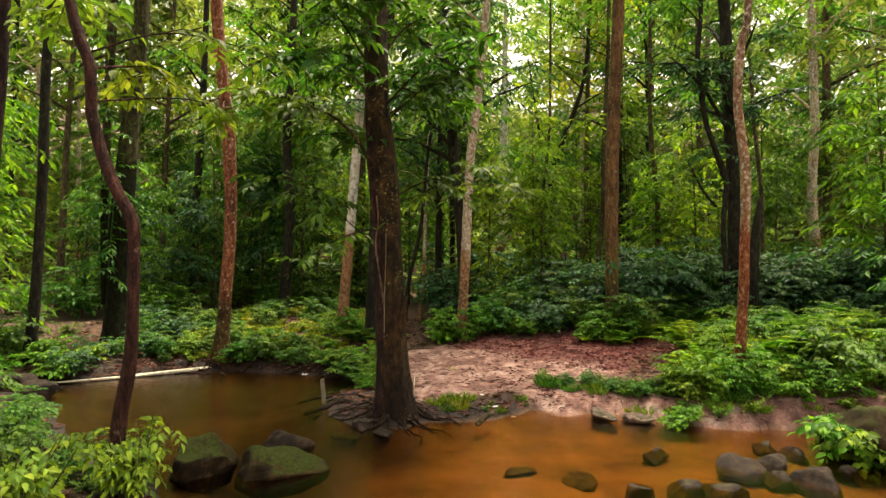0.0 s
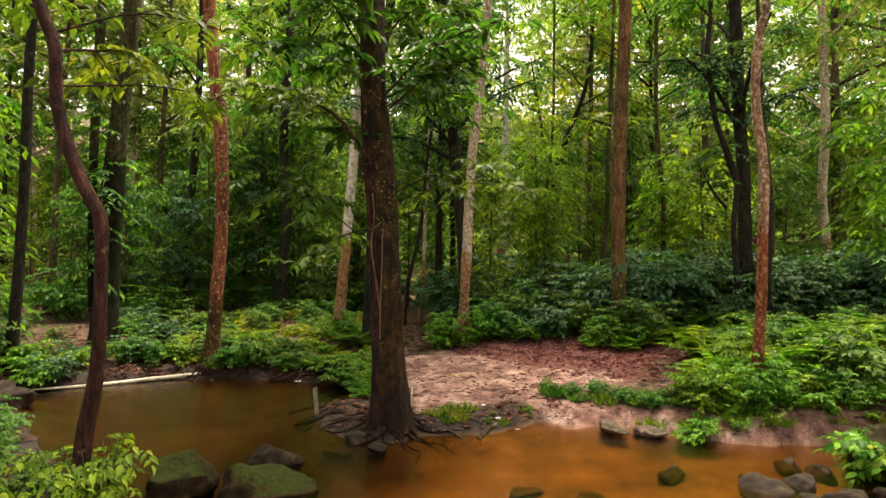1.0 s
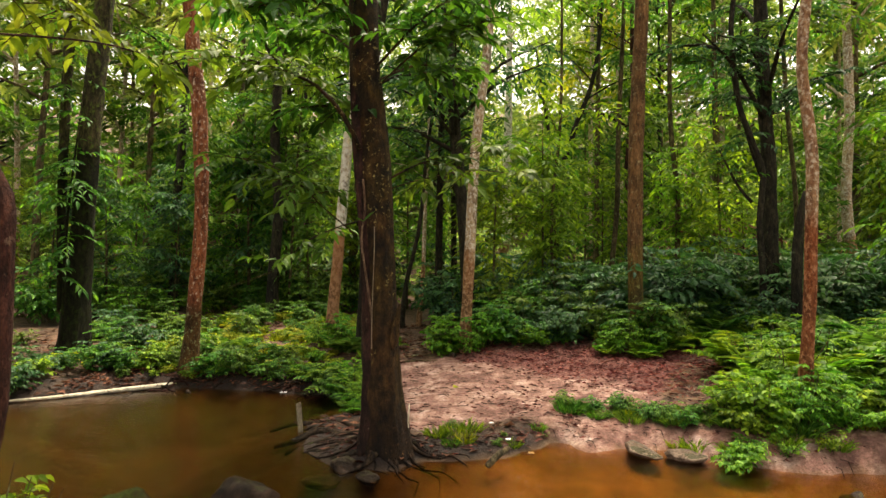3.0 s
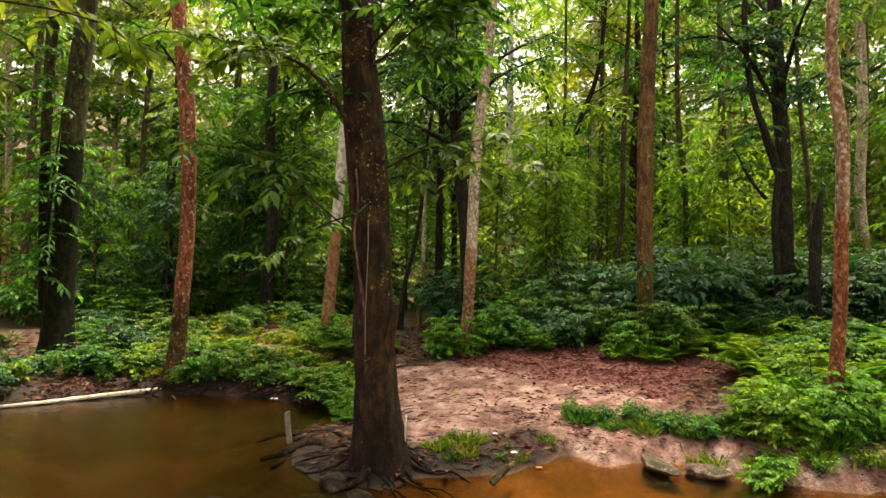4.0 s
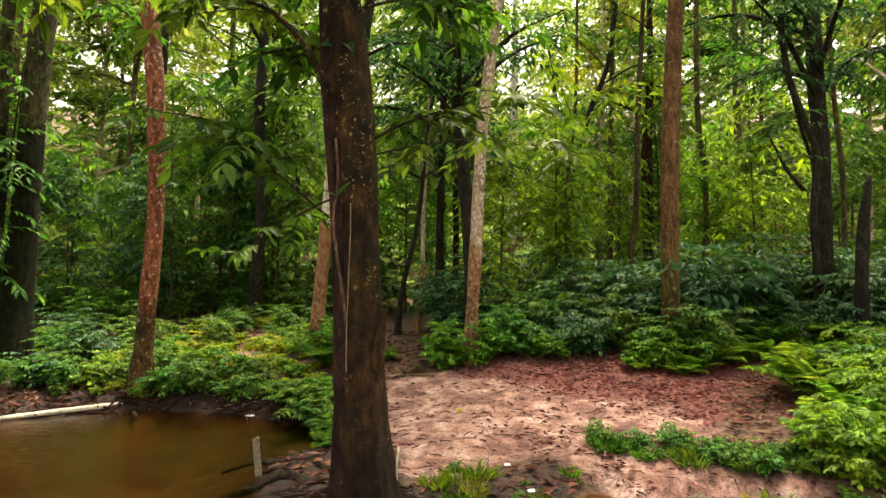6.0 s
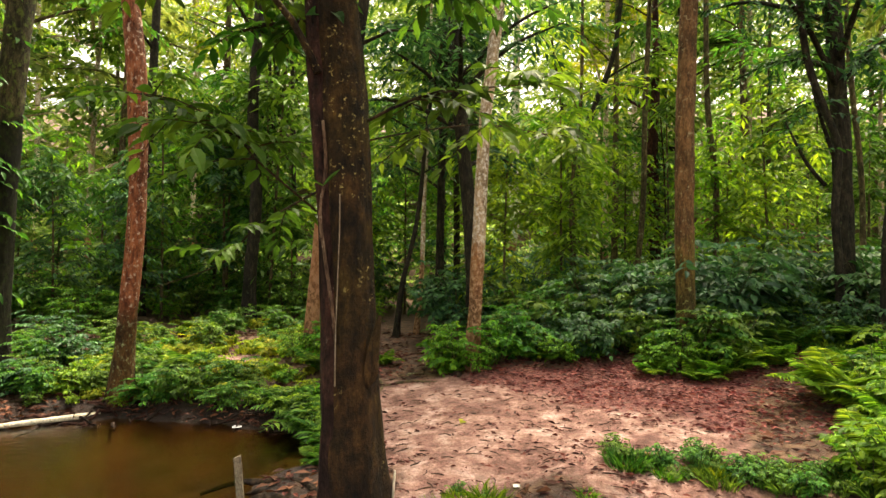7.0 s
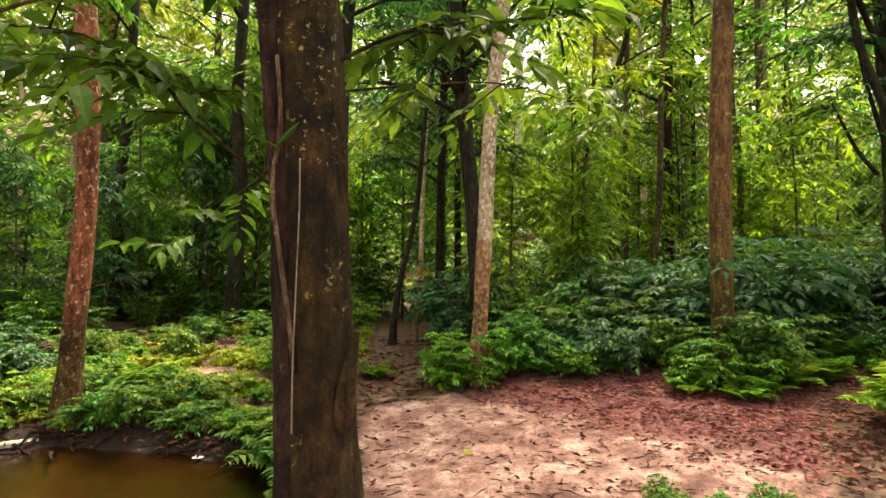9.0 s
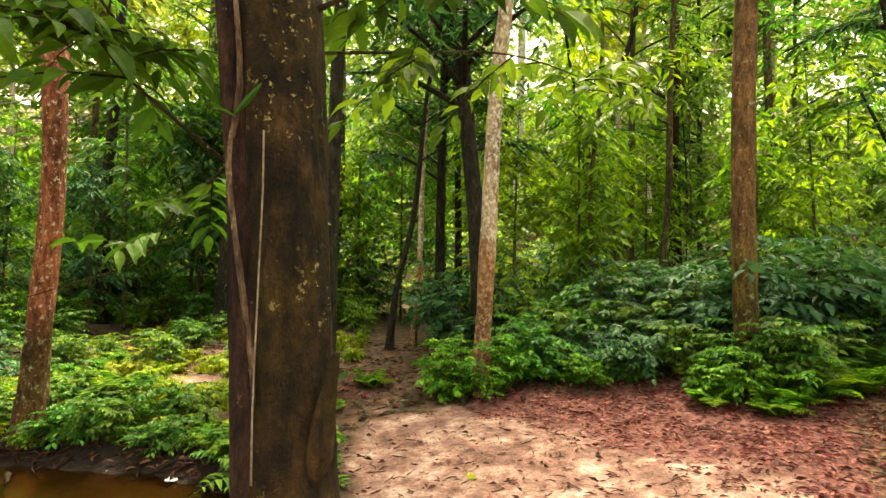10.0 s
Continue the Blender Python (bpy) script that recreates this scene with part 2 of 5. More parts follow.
red_m = ramp(gt, mixed(gt, "LINEAR_LIGHT", 0.5, red.outputs["Color"], texture(gt, 3.5, 6)), [(0.4, (0, 0, 0)), (0.75, (1, 1, 1))])
sand_c = mixed(gt, "MIX", red_m, sand_c, red_c)
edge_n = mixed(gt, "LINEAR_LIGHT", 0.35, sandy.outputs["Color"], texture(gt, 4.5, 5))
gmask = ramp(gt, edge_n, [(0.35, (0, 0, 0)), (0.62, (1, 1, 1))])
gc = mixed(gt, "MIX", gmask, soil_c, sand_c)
damp = gt.nodes.new("ShaderNodeAttribute")
damp.attribute_name = "damp"
damp_m = ramp(gt, mixed(gt, "LINEAR_LIGHT", 0.5, damp.outputs["Color"], texture(gt, 4.0, 5)), [(0.3, (0, 0, 0)), (0.65, (1, 1, 1))])
gc = mixed(gt, "MIX", damp_m, gc, mixed(gt, "MULTIPLY", 1.0, gc, (0.15, 0.09, 0.075)))
bed_c = ramp(gt, texture(gt, 1.8, 6), [(0.3, (0.05, 0.025, 0.010)), (0.5, (0.13, 0.070, 0.026)), (0.72, (0.23, 0.13, 0.055))])
# pool bed: silt, with the dimming of deep water put into its colour
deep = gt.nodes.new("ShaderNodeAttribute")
deep.attribute_name = "dimmed_silt"
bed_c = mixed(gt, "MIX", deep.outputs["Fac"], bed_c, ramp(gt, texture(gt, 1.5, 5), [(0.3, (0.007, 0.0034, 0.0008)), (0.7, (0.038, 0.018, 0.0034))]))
gc = mixed(gt, "MIX", wet.outputs["Fac"], gc, bed_c)
gt.links.new(gc, gb.inputs["Base Color"])
gb.inputs["Roughness"].default_value = 0.9
bump(gt, gb, mixed(gt, "MIX", 0.4, texture(gt, 9, 6), texture(gt, 90, 4)), 0.9, 0.07)

WATER, wt, wb = material("stream_water")
wt.nodes.remove(wb)
clear = node(wt, "ShaderNodeBsdfTransparent", Color=(0.80, 0.58, 0.30, 1))
gloss = node(wt, "ShaderNodeBsdfGlossy", Roughness=0.06, Color=(1, 1, 1, 1))
fres = node(wt, "ShaderNodeFresnel", IOR=1.33)
wmix = wt.nodes.new("ShaderNodeMixShader")
wbump = node(wt, "ShaderNodeBump", Strength=0.35, Distance=0.02)
wt.links.new(texture(wt, 7.0, 5, 0.6, (1, 2.2, 1)), wbump.inputs["Height"])
wt.links.new(wbump.outputs["Normal"], gloss.inputs["Normal"])
wt.links.new(wbump.outputs["Normal"], fres.inputs["Normal"])
wt.links.new(fres.outputs["Fac"], wmix.inputs["Fac"])
wt.links.new(clear.outputs["BSDF"], wmix.inputs[1])
wt.links.new(gloss.outputs["BSDF"], wmix.inputs[2])
wt.links.new(wmix.outputs["Shader"], wt.nodes["Material Output"].inputs["Surface"])


def plain(name, colour, rough=0.6, vary=0.25, scale=30):
    m, tree, bsdf = material(name)
    low, high = tuple(c * (1 - vary) for c in colour), tuple(min(1, c * (1 + vary)) for c in colour)
    tree.links.new(ramp(tree, texture(tree, scale, 4), [(0.3, low), (0.7, high)]), bsdf.inputs["Base Color"])
    bsdf.inputs["Roughness"].default_value = rough
    return m


WHITE_WOOD = bark_material("bleached_wood", (0.55, 0.50, 0.42), (0.74, 0.70, 0.62), (0.85, 0.83, 0.77))
GREY_WOOD = bark_material("weathered_grey_wood", (0.16, 0.13, 0.10), (0.28, 0.24, 0.19), (0.40, 0.35, 0.28))
ROOT = bark_material("wet_root", (0.004, 0.0025, 0.002), (0.015, 0.0085, 0.006), (0.045, 0.027, 0.018))
LIANA = bark_material("mottled_liana", (0.05, 0.03, 0.022), (0.14, 0.09, 0.065), (0.26, 0.19, 0.14), (0.36, 0.3, 0.22), 0.6)
MUD_ROOT = bark_material("muddy_root", (0.004, 0.0025, 0.0018), (0.016, 0.010, 0.0065), (0.05, 0.033, 0.022), (0.06, 0.075, 0.02), 0.62)
PLASTIC = plain("white_plastic_scrap", (0.5, 0.5, 0.5), 0.5, 0.25)


# ---------------------------------------------------------------- mesh tools
def mesh_of(name, verts, tris, mat, smooth=False):
    verts, tris = np.asarray(verts, dtype=np.float32), np.asarray(tris, dtype=np.int32)
    me = bpy.data.meshes.new(name)
    me.vertices.add(len(verts))
    me.vertices.foreach_set("co", verts.ravel())
    me.loops.add(tris.size)
    me.loops.foreach_set("vertex_index", tris.ravel())
    me.polygons.add(len(tris))
    me.polygons.foreach_set("loop_start", np.arange(0, tris.size, 3, dtype=np.int32))
    me.polygons.foreach_set("loop_total", np.full(len(tris), 3, dtype=np.int32))
    me.polygons.foreach_set("use_smooth", np.full(len(tris), smooth))
    me.materials.append(mat)
    me.update(calc_edges=True)
    me.validate()
    return me


def part(name, geo, mat, parent, label="", smooth=False):
    ob = new(name, mesh_of(name, geo[0], geo[1], mat, smooth))
    ob.parent = parent
    if label:
        tagged(ob, label)
    return ob


def thing(name, label, category, group="", at=(0, 0, 0), kind=""):
    ob = tagged(new(name), label, category, group, kind)
    ob.location = at
    return ob


def joined(geos):
    verts, tris, n = [], [], 0
    for v, f in geos:
        verts.append(np.asarray(v, dtype=np.float64))
        tris.append(np.asarray(f) + n)
        n += len(v)
    return np.concatenate(verts), np.concatenate(tris)


def curve(points, step):
    """A smooth polyline through the points (x, y, z, radius), in steps of about that length."""
    p = np.array(points, dtype=float)
    ext = np.vstack([2 * p[0] - p[1], p, 2 * p[-1] - p[-2]])
    out = []
    for i in range(len(p) - 1):
        a, b, c, d = ext[i:i + 4]
        n = max(1, int(np.linalg.norm((c - b)[:3]) / step))
        for s in np.arange(n) / n:
            out.append(0.5 * (2 * b + (c - a) * s + (2 * a - 5 * b + 4 * c - d) * s * s + (3 * b - a - 3 * c + d) * s ** 3))
    out.append(p[-1])
    return np.array(out)


def tube(points, step=0.3, seg=8, rough=0.0, flutes=0, flare=0.0, seed=0):
    """A stem along the points (x, y, z, radius), with an uneven skin; flutes and flare shape its foot."""
    p = curve(points, step)
    n = len(p)
    way = np.gradient(p[:, :3], axis=0)
    way /= np.linalg.norm(way, axis=1)[:, None] + 1e-9
    ref = np.where(np.abs(way[:, 1:2]) < 0.9, [[0.0, 1.0, 0.0]], [[1.0, 0.0, 0.0]])
    side = np.cross(way, ref)
    side /= np.linalg.norm(side, axis=1)[:, None] + 1e-9
    up = np.cross(side, way)
    ang = np.arange(seg) * 2 * math.pi / seg
    r = np.repeat(np.maximum(p[:, 3:4], 0.001), seg, 1)
    if rough or flare:
        along = np.concatenate([[0], np.cumsum(np.linalg.norm(np.diff(p[:, :3], axis=0), axis=1))])
        for i in range(n):
            for j in range(seg):
                q = Vector((math.cos(ang[j]) * 1.6 + seed * 7.1, math.sin(ang[j]) * 1.6, along[i] * 1.3))
                r[i, j] *= 1 + rough * noise.noise(q) + 0.5 * rough * noise.noise(q * 3.3)
                if flare:
                    r[i, j] *= 1 + flare * math.exp(-along[i] / 0.28) * (1 + 0.7 * math.cos(flutes * ang[j] + seed))
    v = p[:, None, :3] + r[:, :, None] * (np.cos(ang)[None, :, None] * side[:, None] + np.sin(ang)[None, :, None] * up[:, None])
    v = np.concatenate([v.reshape(-1, 3), p[:1, :3], p[-1:, :3]])
    i, j = np.meshgrid(np.arange(n - 1), np.arange(seg), indexing="ij")
    a, b = (i * seg + j).ravel(), (i * seg + (j + 1) % seg).ravel()
    f = np.concatenate([np.stack([a, b, b + seg], 1), np.stack([a, b + seg, a + seg], 1)])
    k = np.arange(seg)
    f = np.concatenate([f, np.stack([np.full(seg, n * seg), (k + 1) % seg, k], 1),
                        np.stack([np.full(seg, n * seg + 1), (n - 1) * seg + k, (n - 1) * seg + (k + 1) % seg], 1)])
    return v, f


LEAF4 = np.array([(0, 0, 0), (0.30, 0.15, 0.05), (0.50, 0.42, 0.08), (0.36, 0.70, 0.02), (0, 1, -0.18), (-0.36, 0.70, 0.02), (-0.50, 0.42, 0.08), (-0.30, 0.15, 0.05),
                  (0, 0.2, 0.0), (0, 0.45, 0.01), (0, 0.72, -0.05)])
TRIS4 = np.array([(0, 1, 8), (0, 8, 7), (1, 2, 9), (1, 9, 8), (7, 8, 9), (7, 9, 6), (2, 3, 10), (2, 10, 9), (6, 9, 10), (6, 10, 5), (3, 4, 10), (5, 10, 4)])
LEAF2 = np.array([(0, 0, 0), (0.5, 0.42, 0.06), (0, 1, -0.08), (-0.5, 0.42, 0.06)])
TRIS2 = np.array([(0, 1, 2), (0, 2, 3)])


def leaves(place, way, length, width=0.36, fine=True, tilt=0.5, rng=np.random):
    """Leaf blades that start at each place and point along each way, faces roughly up."""
    place, way = np.asarray(place), np.asarray(way)
    n = len(place)
    way = way / (np.linalg.norm(way, axis=1)[:, None] + 1e-9)
    up = np.array([[0, 0, 1.0]]) + rng.normal(0, tilt, (n, 3))
    side = np.cross(way, up)
    side /= np.linalg.norm(side, axis=1)[:, None] + 1e-9
    up = np.cross(side, way)
    shape, tris = (LEAF4, TRIS4) if fine else (LEAF2, TRIS2)
    size = np.broadcast_to(np.asarray(length), (n,))[:, None, None]
    v = place[:, None] + size * (shape[None, :, :1] * width * side[:, None] + shape[None, :, 1:2] * way[:, None] + shape[None, :, 2:] * up[:, None])
    f = np.arange(n)[:, None, None] * len(shape) + tris[None]
    return v.reshape(-1, 3), f.reshape(-1, 3)


def spray(rng, start, way, length, leaf, count, droop=0.5, width=0.36, fine=True, tilt=0.35):
    """A drooping shoot with leaves in two rows along it."""
    start, way = np.asarray(start, float), np.asarray(way, float)
    way = way / (np.linalg.norm(way) + 1e-9)
    s = (np.arange(count) + 0.6) / count
    s = s * 0.95 + rng.normal(0, 0.02, count)
    place = start + way * (length * s)[:, None]
    place[:, 2] -= droop * length * s * s
    tang = way[None] * length - np.array([[0, 0, 1.0]]) * (2 * droop * length * s)[:, None]
    tang /= np.linalg.norm(tang, axis=1)[:, None] + 1e-9
    side = np.cross(tang, [[0, 0, 1.0]])
    side /= np.linalg.norm(side, axis=1)[:, None] + 1e-9
    flip = np.where(np.arange(count) % 2 == 0, 1.0, -1.0)[:, None]
    out = side * flip * rng.uniform(0.6, 1.1, (count, 1)) + tang * rng.uniform(0.5, 0.9, (count, 1)) - np.array([[0, 0, 1.0]]) * rng.uniform(0.05, 0.45, (count, 1))
    out[-1] = tang[-1]
    return leaves(place, out, leaf * rng.uniform(0.65, 1.2, count), width, fine, tilt, rng)


def shoot_line(start, way, length, droop, radius):
    start, way = np.asarray(start, float), np.asarray(way, float) / np.linalg.norm(way)
    pts = []
    for s in (0, 0.35, 0.7, 1.0):
        q = start + way * length * s
        pts.append((q[0], q[1], q[2] - droop * length * s * s, radius * (1 - 0.75 * s)))
    return tube(pts, 0.4, 4)


def way_out(rng, low=-0.2, high=0.7):
    a = rng.uniform(0, 2 * math.pi)
    return np.array([math.cos(a), math.sin(a), rng.uniform(low, high)])


# ---------------------------------------------------------------- plan of ground and water
SHORE = np.array([
    (14, 5.9), (4.8, 6.2), (3.8, 6.28), (2.95, 6.42), (2.4, 6.62), (1.8, 6.85), (1.44, 6.85), (1.1, 6.98), (0.5, 6.5), (-0.1, 6.38), (-0.45, 6.1),
    (-0.95, 6.12), (-1.3, 6.55), (-1.5, 7.1), (-1.45, 7.6), (-1.2, 8.0), (-1.4, 8.7), (-1.9, 9.08), (-2.6, 9.25), (-3.8, 9.4), (-4.6, 9.0), (-5.2, 8.5),
    (-5.7, 7.9), (-5.3, 7.2), (-4.6, 6.5), (-4.0, 5.8), (-3.4, 5.2), (-2.9, 4.75), (-2.3, 4.5), (-1.95, 4.0), (-1.8, 3), (-1.7, 0), (-2, -9),
    (4, -9), (4.3, 0), (4.6, 3.4), (5.2, 4.4), (14, 4.6)], dtype=float)


def shore_distance(x, y):
    """Metres to the waterline, above 0 on land."""
    x, y = np.asarray(x, float), np.asarray(y, float)
    best, inside = np.full(x.shape, 1e9), np.zeros(x.shape, bool)
    for (ax, ay), (bx, by) in zip(SHORE, np.roll(SHORE, -1, 0)):
        dx, dy = bx - ax, by - ay
        s = np.clip(((x - ax) * dx + (y - ay) * dy) / (dx * dx + dy * dy), 0, 1)
        best = np.minimum(best, np.hypot(x - ax - s * dx, y - ay - s * dy))
        if dy:
            inside ^= ((ay > y) != (by > y)) & (x < (y - ay) / dy * dx + ax)
    return np.where(inside, -best, best)


def wobble(x, y, f, seed=0.0):
    x, y = np.asarray(x, float), np.asarray(y, float)
    return np.sin(x * f + 1.3 * np.sin(y * f * 0.7 + seed) + seed) * np.cos(y * f * 1.1 + 1.7 * np.sin(x * f * 0.6 + 2 * seed))


def ground_height(x, y):
    x, y = np.asarray(x, float), np.asarray(y, float)
    d = shore_distance(x, y) + 0.10 * wobble(x, y, 3.1, 0.4) + 0.05 * wobble(x, y, 7.3, 2.0)
    clearing = 0.06 + 0.045 * np.clip(y - 6.5, 0, 5) + 0.07 * np.clip(y - 9.6, 0, 1.5) + 0.075 * np.clip(x, -1, 5)
    left = 0.22 + 0.06 * np.clip(y - 9.5, -2, 4)
    blend = 1 / (1 + np.exp(-(x + 1.4) * 3))
    land = clearing * blend + left * (1 - blend)
    land = land + np.clip(y - 12, 0, 60) * 0.012 + 0.42 * np.clip(y - 27, 0, 60) + 0.02 * np.clip(-x - 6, 0, 30) + 0.02 * np.clip(x - 5, 0, 30)
    land = land + 0.03 * wobble(x, y, 1.7, 1.0) + 0.012 * wobble(x, y, 6.0, 3.0)
    land = land + 0.17 * np.exp(-((x + 0.55) ** 2 + (y - 6.62) ** 2) / 0.45 ** 2)
    up = np.maximum(land, 0.03) * (1 - np.exp(-np.maximum(d, 0) / 0.22))
    pool = 1 / (1 + np.exp((x + 0.9) * 2.2))
    down = -np.minimum(0.10 + 0.32 * pool, 0.32 * np.maximum(-d, 0)) - 0.03 * (0.5 + 0.5 * wobble(x, y, 2.3, 5.0)) * (d < -0.2)
    return np.where(d > 0, up, down)


def height(x, y):
    return float(ground_height(np.array([x]), np.array([y]))[0])


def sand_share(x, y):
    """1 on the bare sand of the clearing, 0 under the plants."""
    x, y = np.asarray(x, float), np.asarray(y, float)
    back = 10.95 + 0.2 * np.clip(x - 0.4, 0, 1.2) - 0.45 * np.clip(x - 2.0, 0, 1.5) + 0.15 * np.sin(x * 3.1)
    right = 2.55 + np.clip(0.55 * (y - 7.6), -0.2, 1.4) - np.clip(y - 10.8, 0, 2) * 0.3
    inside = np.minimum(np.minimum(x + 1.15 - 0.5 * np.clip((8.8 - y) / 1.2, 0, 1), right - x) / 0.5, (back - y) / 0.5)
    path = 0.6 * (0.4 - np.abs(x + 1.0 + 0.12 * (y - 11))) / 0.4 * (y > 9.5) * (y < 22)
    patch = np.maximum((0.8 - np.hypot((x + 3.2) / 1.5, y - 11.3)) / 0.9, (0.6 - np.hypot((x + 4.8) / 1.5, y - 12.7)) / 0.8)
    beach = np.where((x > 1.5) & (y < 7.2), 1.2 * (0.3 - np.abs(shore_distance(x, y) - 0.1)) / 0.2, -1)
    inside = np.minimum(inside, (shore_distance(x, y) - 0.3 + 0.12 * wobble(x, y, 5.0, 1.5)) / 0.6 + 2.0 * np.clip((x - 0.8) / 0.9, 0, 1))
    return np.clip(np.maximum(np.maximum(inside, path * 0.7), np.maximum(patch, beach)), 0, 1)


def litter_share(x, y):
    """Where fallen leaves lie thick: the back and the right of the clearing."""
    x, y = np.asarray(x, float), np.asarray(y, float)
    front = 10.2 - 1.1 * np.clip(x - 0.2, 0, 2.3) + 0.4 * wobble(x, y, 1.6, 3.0) + 0.25 * wobble(x, y, 4.1, 1.0)
    thick = np.clip((y - front) / 0.9, 0, 1) * np.clip((x + 0.3) / 0.6, 0, 1)
    path = 0.7 * np.clip(1 - np.abs(x + 1.2 + 0.08 * (y - 11)) / 0.6, 0, 1) * np.clip((y - 10.3) / 0.8, 0, 1)
    return np.maximum(thick, path)


def grid_axis(low, high, fine_low, fine_high, step, ratio=1.22):
    out = list(np.arange(fine_low, fine_high + step / 2, step))
    s, v = step, out[-1]
    while v < high:
        s *= ratio
        v += s
        out.append(v)
    s, v = step, out[0]
    while v > low:
        s *= ratio
        v -= s
        out.insert(0, v)
    return np.array(out)


def build_ground():
    xs, ys = grid_axis(-400, 400, -7, 6, 0.07), grid_axis(-200, 900, 3.5, 13, 0.07)
    X, Y = np.meshgrid(xs, ys, indexing="ij")
    Z = ground_height(X, Y)
    v = np.stack([X.ravel(), Y.ravel(), Z.ravel()], 1)
    i, j = np.meshgrid(np.arange(len(xs) - 1), np.arange(len(ys) - 1), indexing="ij")
    a = (i * len(ys) + j).ravel()
    b = a + len(ys)
    f = np.concatenate([np.stack([a, b, b + 1], 1), np.stack([a, b + 1, a + 1], 1)])
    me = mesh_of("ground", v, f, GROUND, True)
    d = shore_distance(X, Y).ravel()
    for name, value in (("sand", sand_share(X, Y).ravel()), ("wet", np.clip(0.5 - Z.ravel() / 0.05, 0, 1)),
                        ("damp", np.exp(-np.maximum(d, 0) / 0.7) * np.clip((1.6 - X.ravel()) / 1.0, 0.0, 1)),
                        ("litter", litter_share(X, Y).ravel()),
                        ("dimmed_silt", np.clip(1 / (1 + np.exp((X.ravel() + 0.72 - 0.1 * (Y.ravel() - 5.0) + 0.2 * wobble(X, Y, 2.6, 1.0).ravel()) * 4.5)), 0, 1))):
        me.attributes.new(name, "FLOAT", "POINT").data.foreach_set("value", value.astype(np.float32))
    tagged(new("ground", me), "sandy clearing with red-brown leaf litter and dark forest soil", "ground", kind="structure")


def build_water():
    xs, ys = np.linspace(-12, 16, 57), np.linspace(-9.5, 10.5, 41)
    X, Y = np.meshgrid(xs, ys, indexing="ij")
    v = np.stack([X.ravel(), Y.ravel(), np.zeros(X.size)], 1)
    i, j = np.meshgrid(np.arange(len(xs) - 1), np.arange(len(ys) - 1), indexing="ij")
    a = (i * len(ys) + j).ravel()
    b = a + len(ys)
    f = np.concatenate([np.stack([a, b, b + 1], 1), np.stack([a, b + 1, a + 1], 1)])
    near = (shore_distance(v[:, 0], v[:, 1]) < 0.9)[f].any(1)
    tagged(new("water", mesh_of("water", v, f[near], WATER, True)), "shallow clear orange-brown stream water over sand", "water", kind="structure")


build_ground()
build_water()


# ---------------------------------------------------------------- named trees
def sprays_on(rng, pts, count, reach, leaf, per, droop=0.45, width=0.36, fine=True, low=-0.3, high=0.5, first=0.25):
    """Leafy shoots spread along a limb's points: their leaves and their twigs."""
    line = curve([(*p[:3], 0.01) for p in pts], 0.08)[:, :3]
    out, twigs = [], []
    for k in range(count):
        at = line[min(len(line) - 1, int(len(line) * rng.uniform(first, 1.0)))]
        way = way_out(rng, low, high)
        length = reach * rng.uniform(0.6, 1.2)
        out.append(spray(rng, at, way, length, leaf, per, droop, width, fine))
        twigs.append(shoot_line(at, way, length, droop, 0.006))
    return out, twigs


def named_tree(name, label, bark, stem, limbs=(), leaf_mat=None, leaf=0.16, per=11, reach=0.6, seed=1, rough=0.12, flare=0.5, flutes=5,
               crown=None, width=0.34, seg=14, step=0.12, category="tree", droop=0.45):
    """A tree from its stem's points and its limbs (points, number of leafy shoots); crown: (lowest, radius, shoots) of the high crown."""
    rng = np.random.default_rng(seed)
    base = Vector(stem[0][:3])
    tree = thing(name, label, category, at=base)
    b = np.array(base)

    def local(pts):
        return [(p[0] - b[0], p[1] - b[1], p[2] - b[2], p[3]) for p in pts]

    foot = local(stem)
    foot.insert(0, (foot[0][0], foot[0][1], foot[0][2] - 0.25, foot[0][3] * 1.1))
    part("trunk", tube(foot, step, seg, rough, flutes, flare, seed), bark, tree, smooth=True)
    for pts, count in limbs:
        pts = local(pts)
        o, t = sprays_on(rng, pts, count, reach, leaf, per, droop, width)
        limb = part("limb", joined([tube(pts, 0.15, 7, 0.1, seed=seed)] + t), bark, tree, smooth=True)
        if o:
            part("foliage", joined(o), leaf_mat, limb)
    if crown:
        lowest, radius, count = crown
        top = np.array(foot[-1][:3])
        stem_line = curve(foot, 0.3)
        for k in range(max(4, count // 14)):
            z = rng.uniform(lowest - b[2], top[2])
            at = stem_line[np.argmin(np.abs(stem_line[:, 2] - z))]
            way = way_out(rng, 0.1, 0.7)
            reachk = radius * rng.uniform(0.5, 1.0)
            end = at[:3] + way * reachk
            mid = at[:3] + way * reachk * 0.5 + np.array([0, 0, 0.12 * reachk])
            pts = [(*at[:3], at[3] * 0.4), (*mid, at[3] * 0.28), (*end, 0.012)]
            limb = part("limb", tube(pts, 0.3, 6, seed=k), bark, tree, smooth=True)
            o, t = sprays_on(rng, pts, 14, reach * 1.2, leaf, per, width=width, fine=False, first=0.35)
            part("foliage", joined(o), leaf_mat, limb)
    return tree


